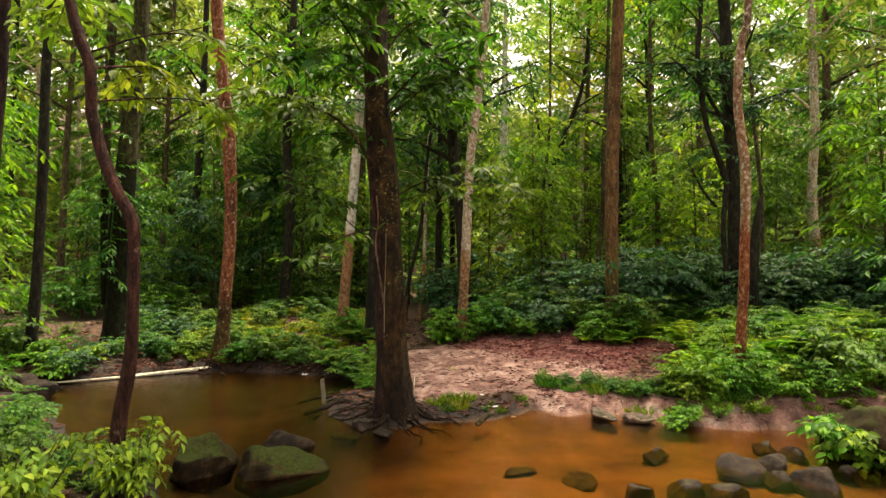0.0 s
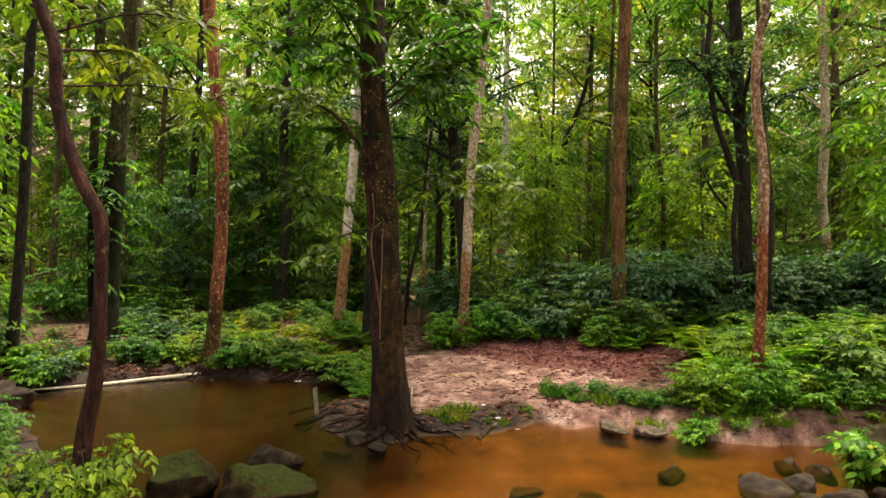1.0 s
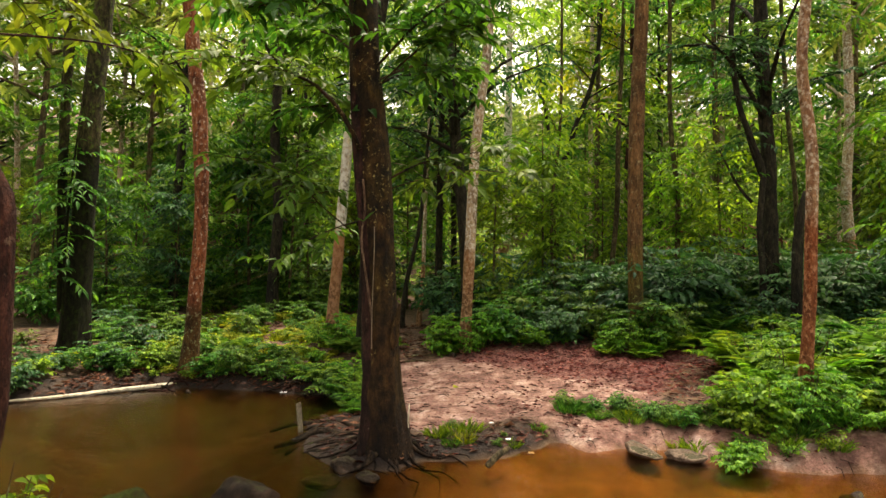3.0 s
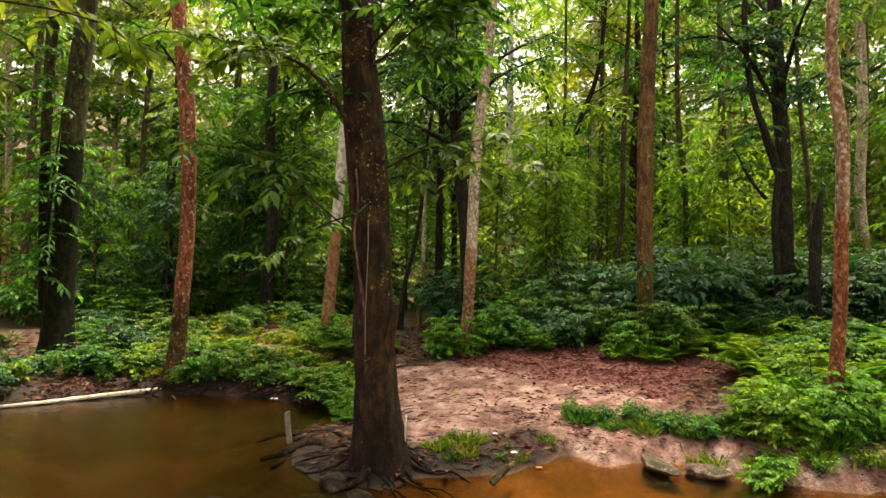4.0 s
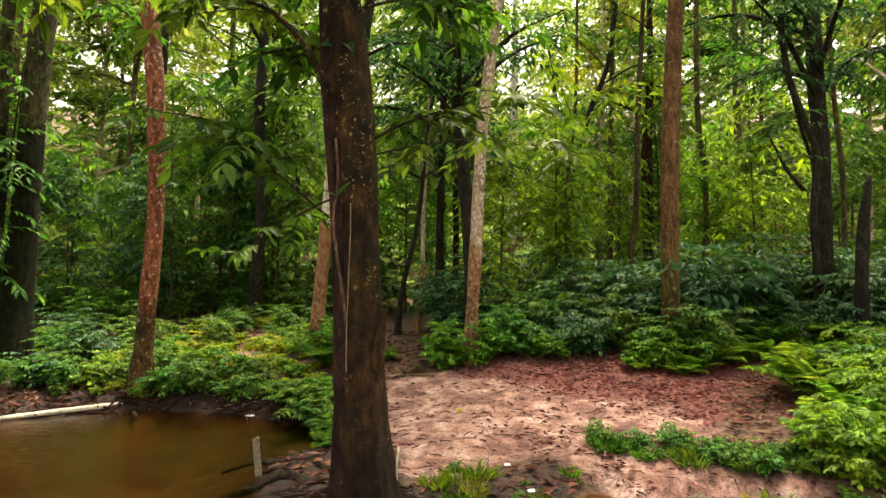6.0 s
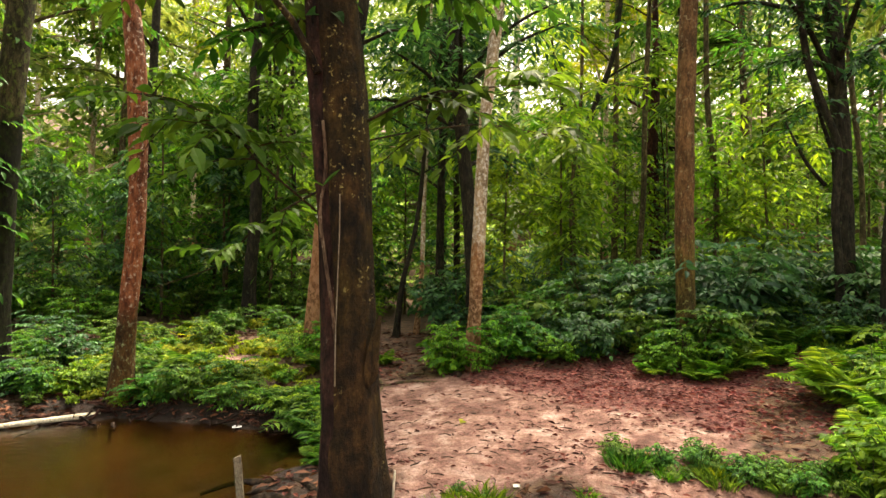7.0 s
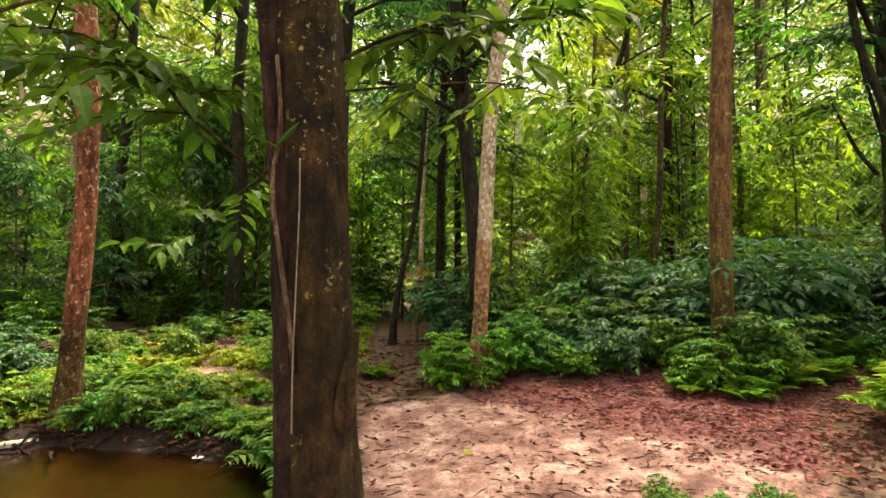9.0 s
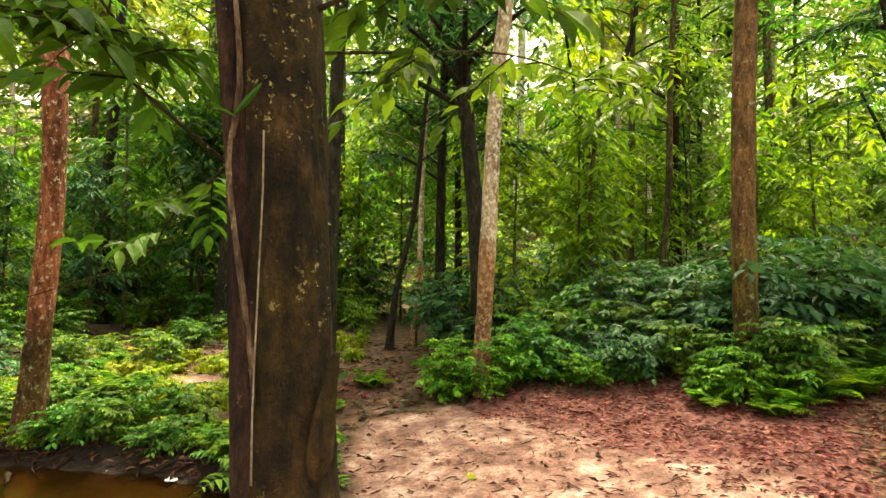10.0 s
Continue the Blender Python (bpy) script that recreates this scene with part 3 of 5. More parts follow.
main_tree = named_tree(
    "tree", "thick dark brown tree with pale lichen spots on the sandbank", BARK_MAIN,
    [(-0.519, 6.450, 0.060, 0.205), (-0.567, 6.450, 0.578, 0.178), (-0.592, 6.450, 0.980, 0.168), (-0.618, 6.450, 1.590, 0.155), (-0.666, 6.450, 2.417, 0.152), (-0.743, 6.450, 3.260, 0.150), (-0.796, 6.450, 3.687, 0.145), (-0.826, 6.45, 4.9, 0.135), (-0.826, 6.5, 8.0, 0.11), (-0.75, 6.6, 12.0, 0.05)],
    [([(-0.80, 6.3, 2.83, 0.026), (-0.96, 6.3, 3.14, 0.022), (-1.22, 6.35, 3.42, 0.018), (-1.6, 6.6, 3.65, 0.014), (-2.2, 6.9, 3.9, 0.009), (-2.8, 7.0, 4.0, 0.004)], 26),
     ([(-0.84, 6.50, 2.04, 0.008), (-1.05, 6.50, 2.21, 0.007), (-1.23, 6.50, 2.36, 0.006), (-1.34, 6.50, 2.50, 0.005), (-1.75, 6.55, 2.74, 0.005), (-2.1, 6.6, 2.8, 0.003)], 18),
     ([(-0.76, 6.50, 2.20, 0.010), (-1.21, 7.30, 2.18, 0.009), (-1.75, 7.90, 2.02, 0.007), (-2.07, 8.10, 1.74, 0.005), (-2.60, 7.85, 1.50, 0.003)], 6),
     ([(-0.66, 6.5, 2.45, 0.008), (-0.30, 7.0, 2.66, 0.006), (0.25, 7.5, 2.85, 0.005), (0.8, 8.1, 2.92, 0.004), (1.3, 8.7, 2.95, 0.003)], 13),
     ([(-0.66, 6.4, 2.5, 0.012), (-0.25, 6.5, 2.74, 0.008), (0.15, 6.65, 2.86, 0.005), (0.5, 6.75, 2.92, 0.003)], 10),
     ([(-0.72, 6.45, 3.2, 0.010), (-1.2, 6.9, 3.4, 0.014), (-1.7, 7.2, 3.45, 0.006)], 12),
     ([(-0.70, 6.4, 3.4, 0.010), (-0.2, 6.3, 3.8, 0.008), (0.4, 6.2, 4.0, 0.008)], 14),
     ([(-0.70, 6.4, 3.6, 0.014), (-0.1, 6.2, 4.1, 0.010), (0.6, 6.0, 4.3, 0.008)], 18),
     ([(-0.78, 6.4, 3.9, 0.014), (-1.2, 6.0, 4.5, 0.010), (-1.6, 5.6, 4.8, 0.008)], 20),
     ([(-0.76, 6.5, 4.2, 0.014), (-0.4, 6.9, 4.8, 0.010), (0.3, 7.4, 5.0, 0.008)], 22),
     ([(-0.78, 6.5, 3.7, 0.014), (-1.4, 7.2, 4.3, 0.010), (-2.3, 7.8, 4.6, 0.008)], 26),
     ([(-0.78, 6.5, 4.1, 0.014), (-1.3, 7.6, 4.6, 0.010), (-2.1, 8.8, 4.9, 0.008)], 24),
     ([(-0.74, 6.5, 3.5, 0.010), (-0.3, 7.1, 3.9, 0.014), (0.3, 7.6, 4.0, 0.006)], 18),
     ([(-0.78, 6.35, 4.3, 0.010), (-0.75, 5.9, 4.6, 0.014), (-0.55, 5.4, 4.6, 0.006)], 18),
     ([(-0.78, 6.35, 4.0, 0.010), (-1.2, 6.1, 4.1, 0.014), (-1.7, 5.9, 3.95, 0.006)], 16)],
    LEAF_OLIVE, leaf=0.17, per=11, reach=0.55, width=0.38, seed=3, rough=0.14, flare=0.3, flutes=5, crown=(5.0, 2.7, 126), seg=44, step=0.05, droop=0.35)
# a second stem fused to the thick trunk, a burl with a broken branch, and a rotten hollow low down
FUSED = [(-0.70, 6.36, 0.05, 0.075), (-0.69, 6.35, 0.5, 0.06), (-0.70, 6.345, 1.0, 0.05), (-0.72, 6.345, 1.6, 0.048), (-0.765, 6.345, 2.2, 0.05), (-0.81, 6.36, 2.7, 0.052), (-0.86, 6.38, 3.4, 0.05), (-0.91, 6.4, 4.4, 0.04)]


def main_local(points):
    b = main_tree.location
    return [(p[0] - b.x, p[1] - b.y, p[2] - b.z, p[3]) for p in points]


part("fused_stem", tube(main_local(FUSED), 0.05, 16, 0.3, 3, 0.2, 8), BARK_PLUM, main_tree, "dark plum-brown stem grown into the trunk", True)
part("burl", tube(main_local([(-0.49, 6.33, 1.0, 0.012), (-0.468, 6.325, 1.08, 0.035), (-0.452, 6.325, 1.2, 0.032), (-0.435, 6.33, 1.3, 0.022), (-0.415, 6.33, 1.42, 0.010)]), 0.02, 14, 0.5, 0, 0, 4),
     BARK_MAIN, main_tree, "knobbly burl with a broken branch stub", True)

named_tree("tree", "slender curved maroon-barked tree leaning over the pool", BARK_MAROON,
           [(-2.344, 4.050, -0.050, 0.055), (-2.314, 4.050, 0.386, 0.052), (-2.282, 4.050, 0.711, 0.050), (-2.229, 4.050, 1.038, 0.046), (-2.218, 4.050, 1.407, 0.043), (-2.221, 4.050, 1.819, 0.043), (-2.245, 4.050, 2.077, 0.046), (-2.361, 4.050, 2.276, 0.042), (-2.469, 4.050, 2.526, 0.041), (-2.569, 4.050, 2.863, 0.040), (-2.588, 4.050, 3.201, 0.040), (-2.758, 4.050, 3.713, 0.038), (-2.9, 4.15, 4.8, 0.03), (-2.9, 4.4, 6.8, 0.015)],
           [([(-2.66, 4.05, 3.3, 0.009), (-2.2, 4.5, 3.65, 0.006), (-1.6, 5.3, 3.75, 0.003)], 8),
            ([(-2.6, 4.05, 3.2, 0.012), (-2.7, 4.9, 3.5, 0.008), (-2.8, 5.8, 3.62, 0.004)], 14),
            ([(-2.6, 4.05, 2.95, 0.008), (-2.3, 5.0, 3.25, 0.006), (-2.1, 5.8, 3.3, 0.003)], 7),
            ([(-2.78, 4.05, 3.7, 0.02), (-3.3, 4.8, 4.1, 0.012), (-3.8, 5.2, 4.1, 0.005)], 12)],
           LEAF_DULL, leaf=0.16, per=9, reach=0.5, width=0.4, seed=5, rough=0.16, flare=0.3, crown=(4.6, 1.6, 56))

named_tree("tree", "slim red-brown tree with pale lichen at the pool's far bank", BARK_RED,
           [(-3.873, 9.650, 0.111, 0.145), (-3.851, 9.650, 0.884, 0.108), (-3.768, 9.650, 2.443, 0.10), (-3.830, 9.650, 3.919, 0.108), (-4.013, 9.650, 5.412, 0.10), (-4.106, 9.650, 6.416, 0.100), (-4.3, 9.8, 9.0, 0.08), (-4.3, 9.8, 12.5, 0.03)], (), LEAF_MID, leaf=0.2, seed=7, crown=(8.5, 2.2, 56), reach=0.7, seg=20)

named_tree("tree", "thin crooked reddish tree with pale patches beside the ferns", BARK_FLECK,
           [(3.652, 7.100, 0.420, 0.072), (3.672, 7.100, 0.826, 0.061), (3.713, 7.100, 1.456, 0.058), (3.734, 7.100, 2.159, 0.056), (3.749, 7.100, 3.010, 0.055), (3.666, 7.100, 3.867, 0.052), (3.715, 7.100, 4.588, 0.050), (3.813, 7.100, 5.167, 0.046), (3.85, 7.2, 7.5, 0.034), (3.85, 7.3, 10.0, 0.015)],
           (), LEAF_MID, leaf=0.18, seed=9, crown=(5.8, 1.8, 56), rough=0.16, seg=18)

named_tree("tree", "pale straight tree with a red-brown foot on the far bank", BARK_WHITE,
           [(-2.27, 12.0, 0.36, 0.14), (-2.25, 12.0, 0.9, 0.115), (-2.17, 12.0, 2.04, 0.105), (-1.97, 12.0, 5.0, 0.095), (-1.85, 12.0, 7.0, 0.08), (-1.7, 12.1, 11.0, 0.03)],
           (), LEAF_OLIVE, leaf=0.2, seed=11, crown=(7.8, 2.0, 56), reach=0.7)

named_tree("tree", "pale patchy tree behind the leaf litter", BARK_PALE,
           [(0.25, 10.98, 0.30, 0.12), (0.27, 10.98, 0.81, 0.10), (0.325, 10.98, 2.09, 0.095), (0.36, 10.98, 3.1, 0.09), (0.42, 10.98, 4.1, 0.085), (0.58, 10.98, 5.5, 0.08),
            (0.66, 10.98, 6.5, 0.075), (0.9, 11.1, 9.5, 0.05), (1.1, 11.1, 12.0, 0.02)], (), LEAF_DARK, leaf=0.18, seed=13, crown=(5.6, 2.3, 140), reach=0.7)

named_tree("tree", "tall straight rust-brown tree rising from dark shrubs", BARK_RUST,
           [(3.10, 10.7, 0.45, 0.16), (3.09, 10.7, 0.83, 0.132), (3.06, 10.7, 2.33, 0.123), (3.09, 10.7, 4.14, 0.12), (3.17, 10.7, 5.95, 0.112), (3.22, 10.7, 7.5, 0.10),
            (3.35, 10.7, 11.0, 0.08), (3.4, 10.7, 14.0, 0.03)], (), LEAF_MID, leaf=0.2, seed=15, crown=(8.0, 2.4, 70), reach=0.7, seg=18)

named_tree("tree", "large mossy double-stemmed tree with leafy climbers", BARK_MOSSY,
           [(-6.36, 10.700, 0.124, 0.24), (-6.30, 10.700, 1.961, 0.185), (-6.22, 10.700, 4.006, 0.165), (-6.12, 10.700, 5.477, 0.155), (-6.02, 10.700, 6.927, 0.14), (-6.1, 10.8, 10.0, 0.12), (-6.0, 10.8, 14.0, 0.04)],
           [([(-6.55, 10.6, 1.0, 0.05), (-6.56, 10.55, 3.0, 0.07), (-6.56, 10.55, 4.4, 0.08), (-6.5, 10.55, 6.8, 0.08), (-6.45, 10.7, 10.0, 0.04)], 60),
            ([(-6.4, 10.45, 0.5, 0.02), (-6.35, 10.4, 2.4, 0.02), (-6.2, 10.45, 4.6, 0.01)], 46)],
           LEAF_MID, leaf=0.17, per=10, reach=0.6, seed=17, flare=0.7, crown=(6.8, 2.6, 84), seg=22)

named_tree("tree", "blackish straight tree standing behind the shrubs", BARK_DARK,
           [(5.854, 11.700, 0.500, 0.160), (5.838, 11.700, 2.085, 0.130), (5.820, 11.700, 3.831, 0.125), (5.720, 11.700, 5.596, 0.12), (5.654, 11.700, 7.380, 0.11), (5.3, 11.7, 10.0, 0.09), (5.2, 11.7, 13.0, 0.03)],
           [([(5.84, 11.7, 3.2, 0.035), (5.5, 11.5, 3.7, 0.03), (5.2, 11.4, 4.6, 0.022), (5.0, 11.4, 6.2, 0.012)], 16),
            ([(5.8, 11.7, 4.6, 0.03), (6.3, 11.6, 5.2, 0.02), (7.0, 11.4, 5.4, 0.012)], 22),
            ([(5.75, 11.7, 5.4, 0.03), (5.2, 11.2, 5.8, 0.02), (4.5, 10.8, 5.8, 0.012)], 18)],
           LEAF_DARK, leaf=0.17, per=10, reach=0.6, seed=19, crown=(4.4, 2.8, 210), rough=0.2)

named_tree("tree", "thin wavy blackish tree", BARK_DARK,
           [(5.428, 11.200, 0.450, 0.060), (5.428, 11.200, 1.737, 0.055), (5.381, 11.200, 2.624, 0.050), (5.444, 11.200, 3.517, 0.050), (5.261, 11.200, 4.077, 0.050), (5.013, 11.200, 4.865, 0.048), (4.910, 11.200, 5.999, 0.045), (4.974, 11.200, 7.141, 0.040), (4.8, 11.2, 9.5, 0.02)],
           [([(5.25, 11.2, 3.0, 0.03), (5.0, 11.2, 3.3, 0.025), (4.7, 11.2, 3.9, 0.012)], 6)], LEAF_MID, leaf=0.15, seed=21, crown=(5.5, 1.6, 42), seg=10)

named_tree("dead_tree", "broken dead blackish trunk with a pointed top", BARK_DARK,
           [(5.62, 10.6, 0.5, 0.12), (5.64, 10.6, 1.4, 0.085), (5.68, 10.6, 2.3, 0.075), (5.74, 10.6, 2.8, 0.055), (5.80, 10.6, 3.12, 0.02)],
           (), None, seed=23, rough=0.45, flare=0.3, seg=16, category="dead tree")

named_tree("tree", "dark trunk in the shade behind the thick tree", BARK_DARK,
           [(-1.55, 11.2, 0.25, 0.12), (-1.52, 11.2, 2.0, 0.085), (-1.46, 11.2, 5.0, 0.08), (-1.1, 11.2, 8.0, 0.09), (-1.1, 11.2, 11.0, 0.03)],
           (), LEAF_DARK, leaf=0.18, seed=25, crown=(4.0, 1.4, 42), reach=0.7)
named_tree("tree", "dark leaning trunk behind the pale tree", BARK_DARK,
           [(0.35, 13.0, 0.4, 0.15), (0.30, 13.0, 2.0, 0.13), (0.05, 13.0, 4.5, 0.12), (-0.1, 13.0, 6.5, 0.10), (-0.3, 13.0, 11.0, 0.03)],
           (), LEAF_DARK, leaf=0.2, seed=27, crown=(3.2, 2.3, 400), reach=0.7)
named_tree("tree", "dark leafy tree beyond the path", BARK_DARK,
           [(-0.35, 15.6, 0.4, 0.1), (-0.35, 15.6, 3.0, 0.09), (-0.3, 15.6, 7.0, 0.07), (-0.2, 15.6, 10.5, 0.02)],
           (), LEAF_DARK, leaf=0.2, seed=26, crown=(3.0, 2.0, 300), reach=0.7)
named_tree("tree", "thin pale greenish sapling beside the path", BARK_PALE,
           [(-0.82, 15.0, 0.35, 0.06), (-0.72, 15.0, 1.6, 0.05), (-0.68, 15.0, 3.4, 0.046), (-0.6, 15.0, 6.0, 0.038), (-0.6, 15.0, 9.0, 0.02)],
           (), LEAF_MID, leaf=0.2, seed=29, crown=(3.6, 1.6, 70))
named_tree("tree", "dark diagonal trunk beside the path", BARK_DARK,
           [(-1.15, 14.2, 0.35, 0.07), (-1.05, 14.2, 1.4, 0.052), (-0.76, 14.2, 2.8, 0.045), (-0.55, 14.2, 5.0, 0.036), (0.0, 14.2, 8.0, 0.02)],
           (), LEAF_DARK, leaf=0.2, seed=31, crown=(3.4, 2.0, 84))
named_tree("tree", "forked dark tree in the middle distance", BARK_DARK,
           [(3.0, 18.0, 0.5, 0.12), (3.05, 18.0, 3.0, 0.10), (3.15, 18.0, 4.6, 0.095), (3.6, 18.0, 6.1, 0.08), (4.2, 18.0, 8.0, 0.06), (4.5, 18.0, 12.0, 0.02)],
           [([(3.1, 18.0, 4.5, 0.06), (2.75, 18.0, 6.2, 0.045), (2.4, 18.0, 8.5, 0.02)], 20)], LEAF_BRIGHT, leaf=0.22, seed=33, crown=(6.5, 1.9, 84), reach=0.8)
for k, (x, y, r, lean, bark, what) in enumerate([
        (4.67, 20.0, 0.10, 0.1, BARK_BROWN, "slim brown forest tree far behind the clearing"),
        (5.50, 15.1, 0.065, -0.2, BARK_BROWN, "slim brown forest tree far behind the clearing"),
        (9.60, 15.0, 0.12, -0.1, BARK_PALE, "pale forest tree behind the shrubs"),
        (9.40, 21.8, 0.14, 0.0, BARK_BROWN, "slim brown forest tree far behind the clearing"),
        (10.3, 23.5, 0.16, 0.2, BARK_PALE, "pale forest tree behind the shrubs"),
        (-9.3, 25.0, 0.22, 0.1, BARK_BROWN, "slim brown forest tree far behind the clearing"),
        (1.85, 24.0, 0.2, 0.3, BARK_WHITE, "whitish straight tree in a gap of the forest"),
        (-6.0, 7.3, 0.085, 0.0, BARK_PLUM, "dark plum-brown tree on the pool's bank"),
        (-6.5, 8.7, 0.075, 0.3, BARK_DARK, "thin dark tree on the pool's bank"),
        (7.4, 13.4, 0.05, -0.4, BARK_BROWN, "dark slim tree among the shrubs"),
        (2.3, 14.6, 0.04, 0.25, BARK_BROWN, "slim young tree among the shrubs"),
        (4.1, 16.2, 0.07, 0.4, BARK_BROWN, "slim brown forest tree far behind the clearing"),
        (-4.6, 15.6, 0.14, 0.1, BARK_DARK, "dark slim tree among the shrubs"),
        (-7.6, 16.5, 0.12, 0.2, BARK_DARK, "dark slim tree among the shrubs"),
        (-3.2, 19.0, 0.13, 0.1, BARK_BROWN, "slim brown forest tree far behind the clearing")]):
    z = height(x, y)
    named_tree("tree", what, bark, [(x, y, z, r * 1.25), (x + lean * 0.2, y, z + 1.2, r), (x + lean * 0.5 + 0.1 * math.sin(k * 2.3), y, z + 2.8, r * 0.96),
                                    (x + lean * 0.6 - 0.08 * math.sin(k * 1.7), y, z + 4.8, r * 0.9), (x + lean, y, z + 8.5, r * 0.7),
                                    (x + lean * 1.1, y, z + 14, r * 0.25)], (), (LEAF_BRIGHT, LEAF_MID)[k % 2], leaf=0.24, seed=40 + k,
               crown=(10.0, 1.2, 28) if what.startswith("whitish") else (7.0, 2.0, 56) if -9 < x < -2 else (4.0 + (k * 37 % 10) * 0.25, 2.2, 126), reach=0.8, seg=10, step=0.4)


named_tree("tree", "thick dark reddish trunk wrapped in hanging climbers", BARK_MAROON,
           [(5.7, 19.5, 0.5, 0.22), (5.72, 19.5, 2.5, 0.17), (5.66, 19.5, 5.0, 0.16), (5.75, 19.5, 8.0, 0.1), (5.7, 19.5, 12.0, 0.04)],
           [([(5.6, 19.2, 1.0, 0.03), (5.6, 19.2, 3.5, 0.03), (5.65, 19.2, 5.8, 0.02)], 30), ([(5.9, 19.3, 1.5, 0.02), (5.9, 19.2, 4.0, 0.02), (5.8, 19.3, 6.5, 0.02)], 24)],
           LEAF_DARK, leaf=0.16, per=10, reach=0.5, seed=85, rough=0.3, crown=(6.0, 2.6, 84))
named_tree("dead_tree", "dark bent dead trunk deep in the forest", BARK_DARK,
           [(-10.69, 23.0, 0.4, 0.28), (-10.79, 23.0, 2.71, 0.24), (-10.98, 23.0, 3.60, 0.25), (-11.58, 23.0, 4.06, 0.2), (-12.24, 23.0, 4.80, 0.08)], (), None, seed=83, rough=0.4,
           flare=0.2, category="dead tree")


# ---------------------------------------------------------------- repeated plants
PLACED = {}


def put(key, build, m):
    """Keeps a place for a repeat; the plant is built once and copied at the end."""
    PLACED.setdefault(key, (build, []))[1].append(m)


def settle():
    for key, (build, poses) in PLACED.items():
        ob = build()
        for m in poses[1:]:
            copy_thing(ob, m)
        ob.matrix_basis = poses[0]


def spot(x, y, turn=0.0, size=1.0, sink=0.02, tall=1.0):
    return Matrix.Translation((x, y, height(x, y) - sink)) @ Matrix.Rotation(turn, 4, "Z") @ Matrix.Diagonal((size, size, size * tall, 1))


def shrub(seed, mat, tall, leaf, stems=15, per=10, group="shrubs", what="bright green leafy shrub", width=0.5, spread=0.8, name="shrub"):
    def build():
        rng = np.random.default_rng(seed)
        ob = thing(name, what, name.replace("_", " "), group)
        wood, blades = [], []
        for k in range(stems):
            way = way_out(rng, 0.9, 2.2)
            way = way / np.linalg.norm(way)
            length = tall * rng.uniform(0.55, 1.1)
            foot = np.array([rng.uniform(-0.12, 0.12) * tall, rng.uniform(-0.12, 0.12) * tall, 0])
            way[:2] *= spread
            tip = foot + way * length
            wood.append(tube([(*foot, 0.008), (*(foot + way * length * 0.5), 0.006), (*tip, 0.003)], 0.3, 4))
            for j in range(4):
                at = foot + way * length * rng.uniform(0.35, 1.0)
                blades.append(spray(rng, at, way_out(rng, -0.1, 0.6), tall * rng.uniform(0.28, 0.5), leaf, per, 0.35, width))
        tagged(part("branchwork", joined(wood), BARK_BROWN, ob), kind="stuff")
        part("foliage", joined(blades), mat, ob)
        return ob
    return build


def fern(seed, mat, reach, fronds=12, n=26, width=0.2):
    def build():
        rng = np.random.default_rng(seed)
        ob = thing("fern", "bright green fern with arching feathery fronds", "fern", "ferns")
        for k in range(fronds):
            a = k * 2.4 + rng.uniform(-0.3, 0.3)
            way = np.array([math.cos(a), math.sin(a), rng.uniform(0.9, 2.2)])
            way /= np.linalg.norm(way)
            length, droop = reach * rng.uniform(0.75, 1.1), rng.uniform(0.3, 0.6)
            s = np.linspace(0.12, 0.99, n)
            place = way[None] * (length * s)[:, None]
            place[:, 2] -= droop * length * s * s
            side = np.cross(way, [0, 0, 1.0])
            side /= np.linalg.norm(side)
            size = 0.26 * reach * np.sin(np.pi * np.clip(s * 0.85 + 0.15, 0, 1)) + 0.02
            geos = [shoot_line((0, 0, 0), way, length, droop, 0.005)]
            for sign in (1, -1):
                out = sign * side[None] + 0.35 * way[None] + rng.normal(0, 0.05, (n, 3)) - np.array([[0, 0, 0.25]])
                geos.append(leaves(place, out, size, width, n < 20, 0.1, rng))
            part("frond", joined(geos), mat, ob)
        return ob
    return build


def grass(seed, mat, tall, blades=70, radius=0.12):
    def build():
        rng = np.random.default_rng(seed)
        ob = thing("grass_tuft", "low tuft of green grass on the sand", "grass", "grass tufts")
        a, r = rng.uniform(0, 2 * math.pi, blades), radius * np.sqrt(rng.uniform(0, 1, blades))
        place = np.stack([r * np.cos(a), r * np.sin(a), np.zeros(blades)], 1)
        way = np.stack([np.cos(a) * 0.5, np.sin(a) * 0.5, np.full(blades, 1.0)], 1) + rng.normal(0, 0.25, (blades, 3))
        part("foliage", leaves(place, way, tall * rng.uniform(0.5, 1.1, blades), 0.04, True, 0.6, rng), mat, ob)
        return ob
    return build


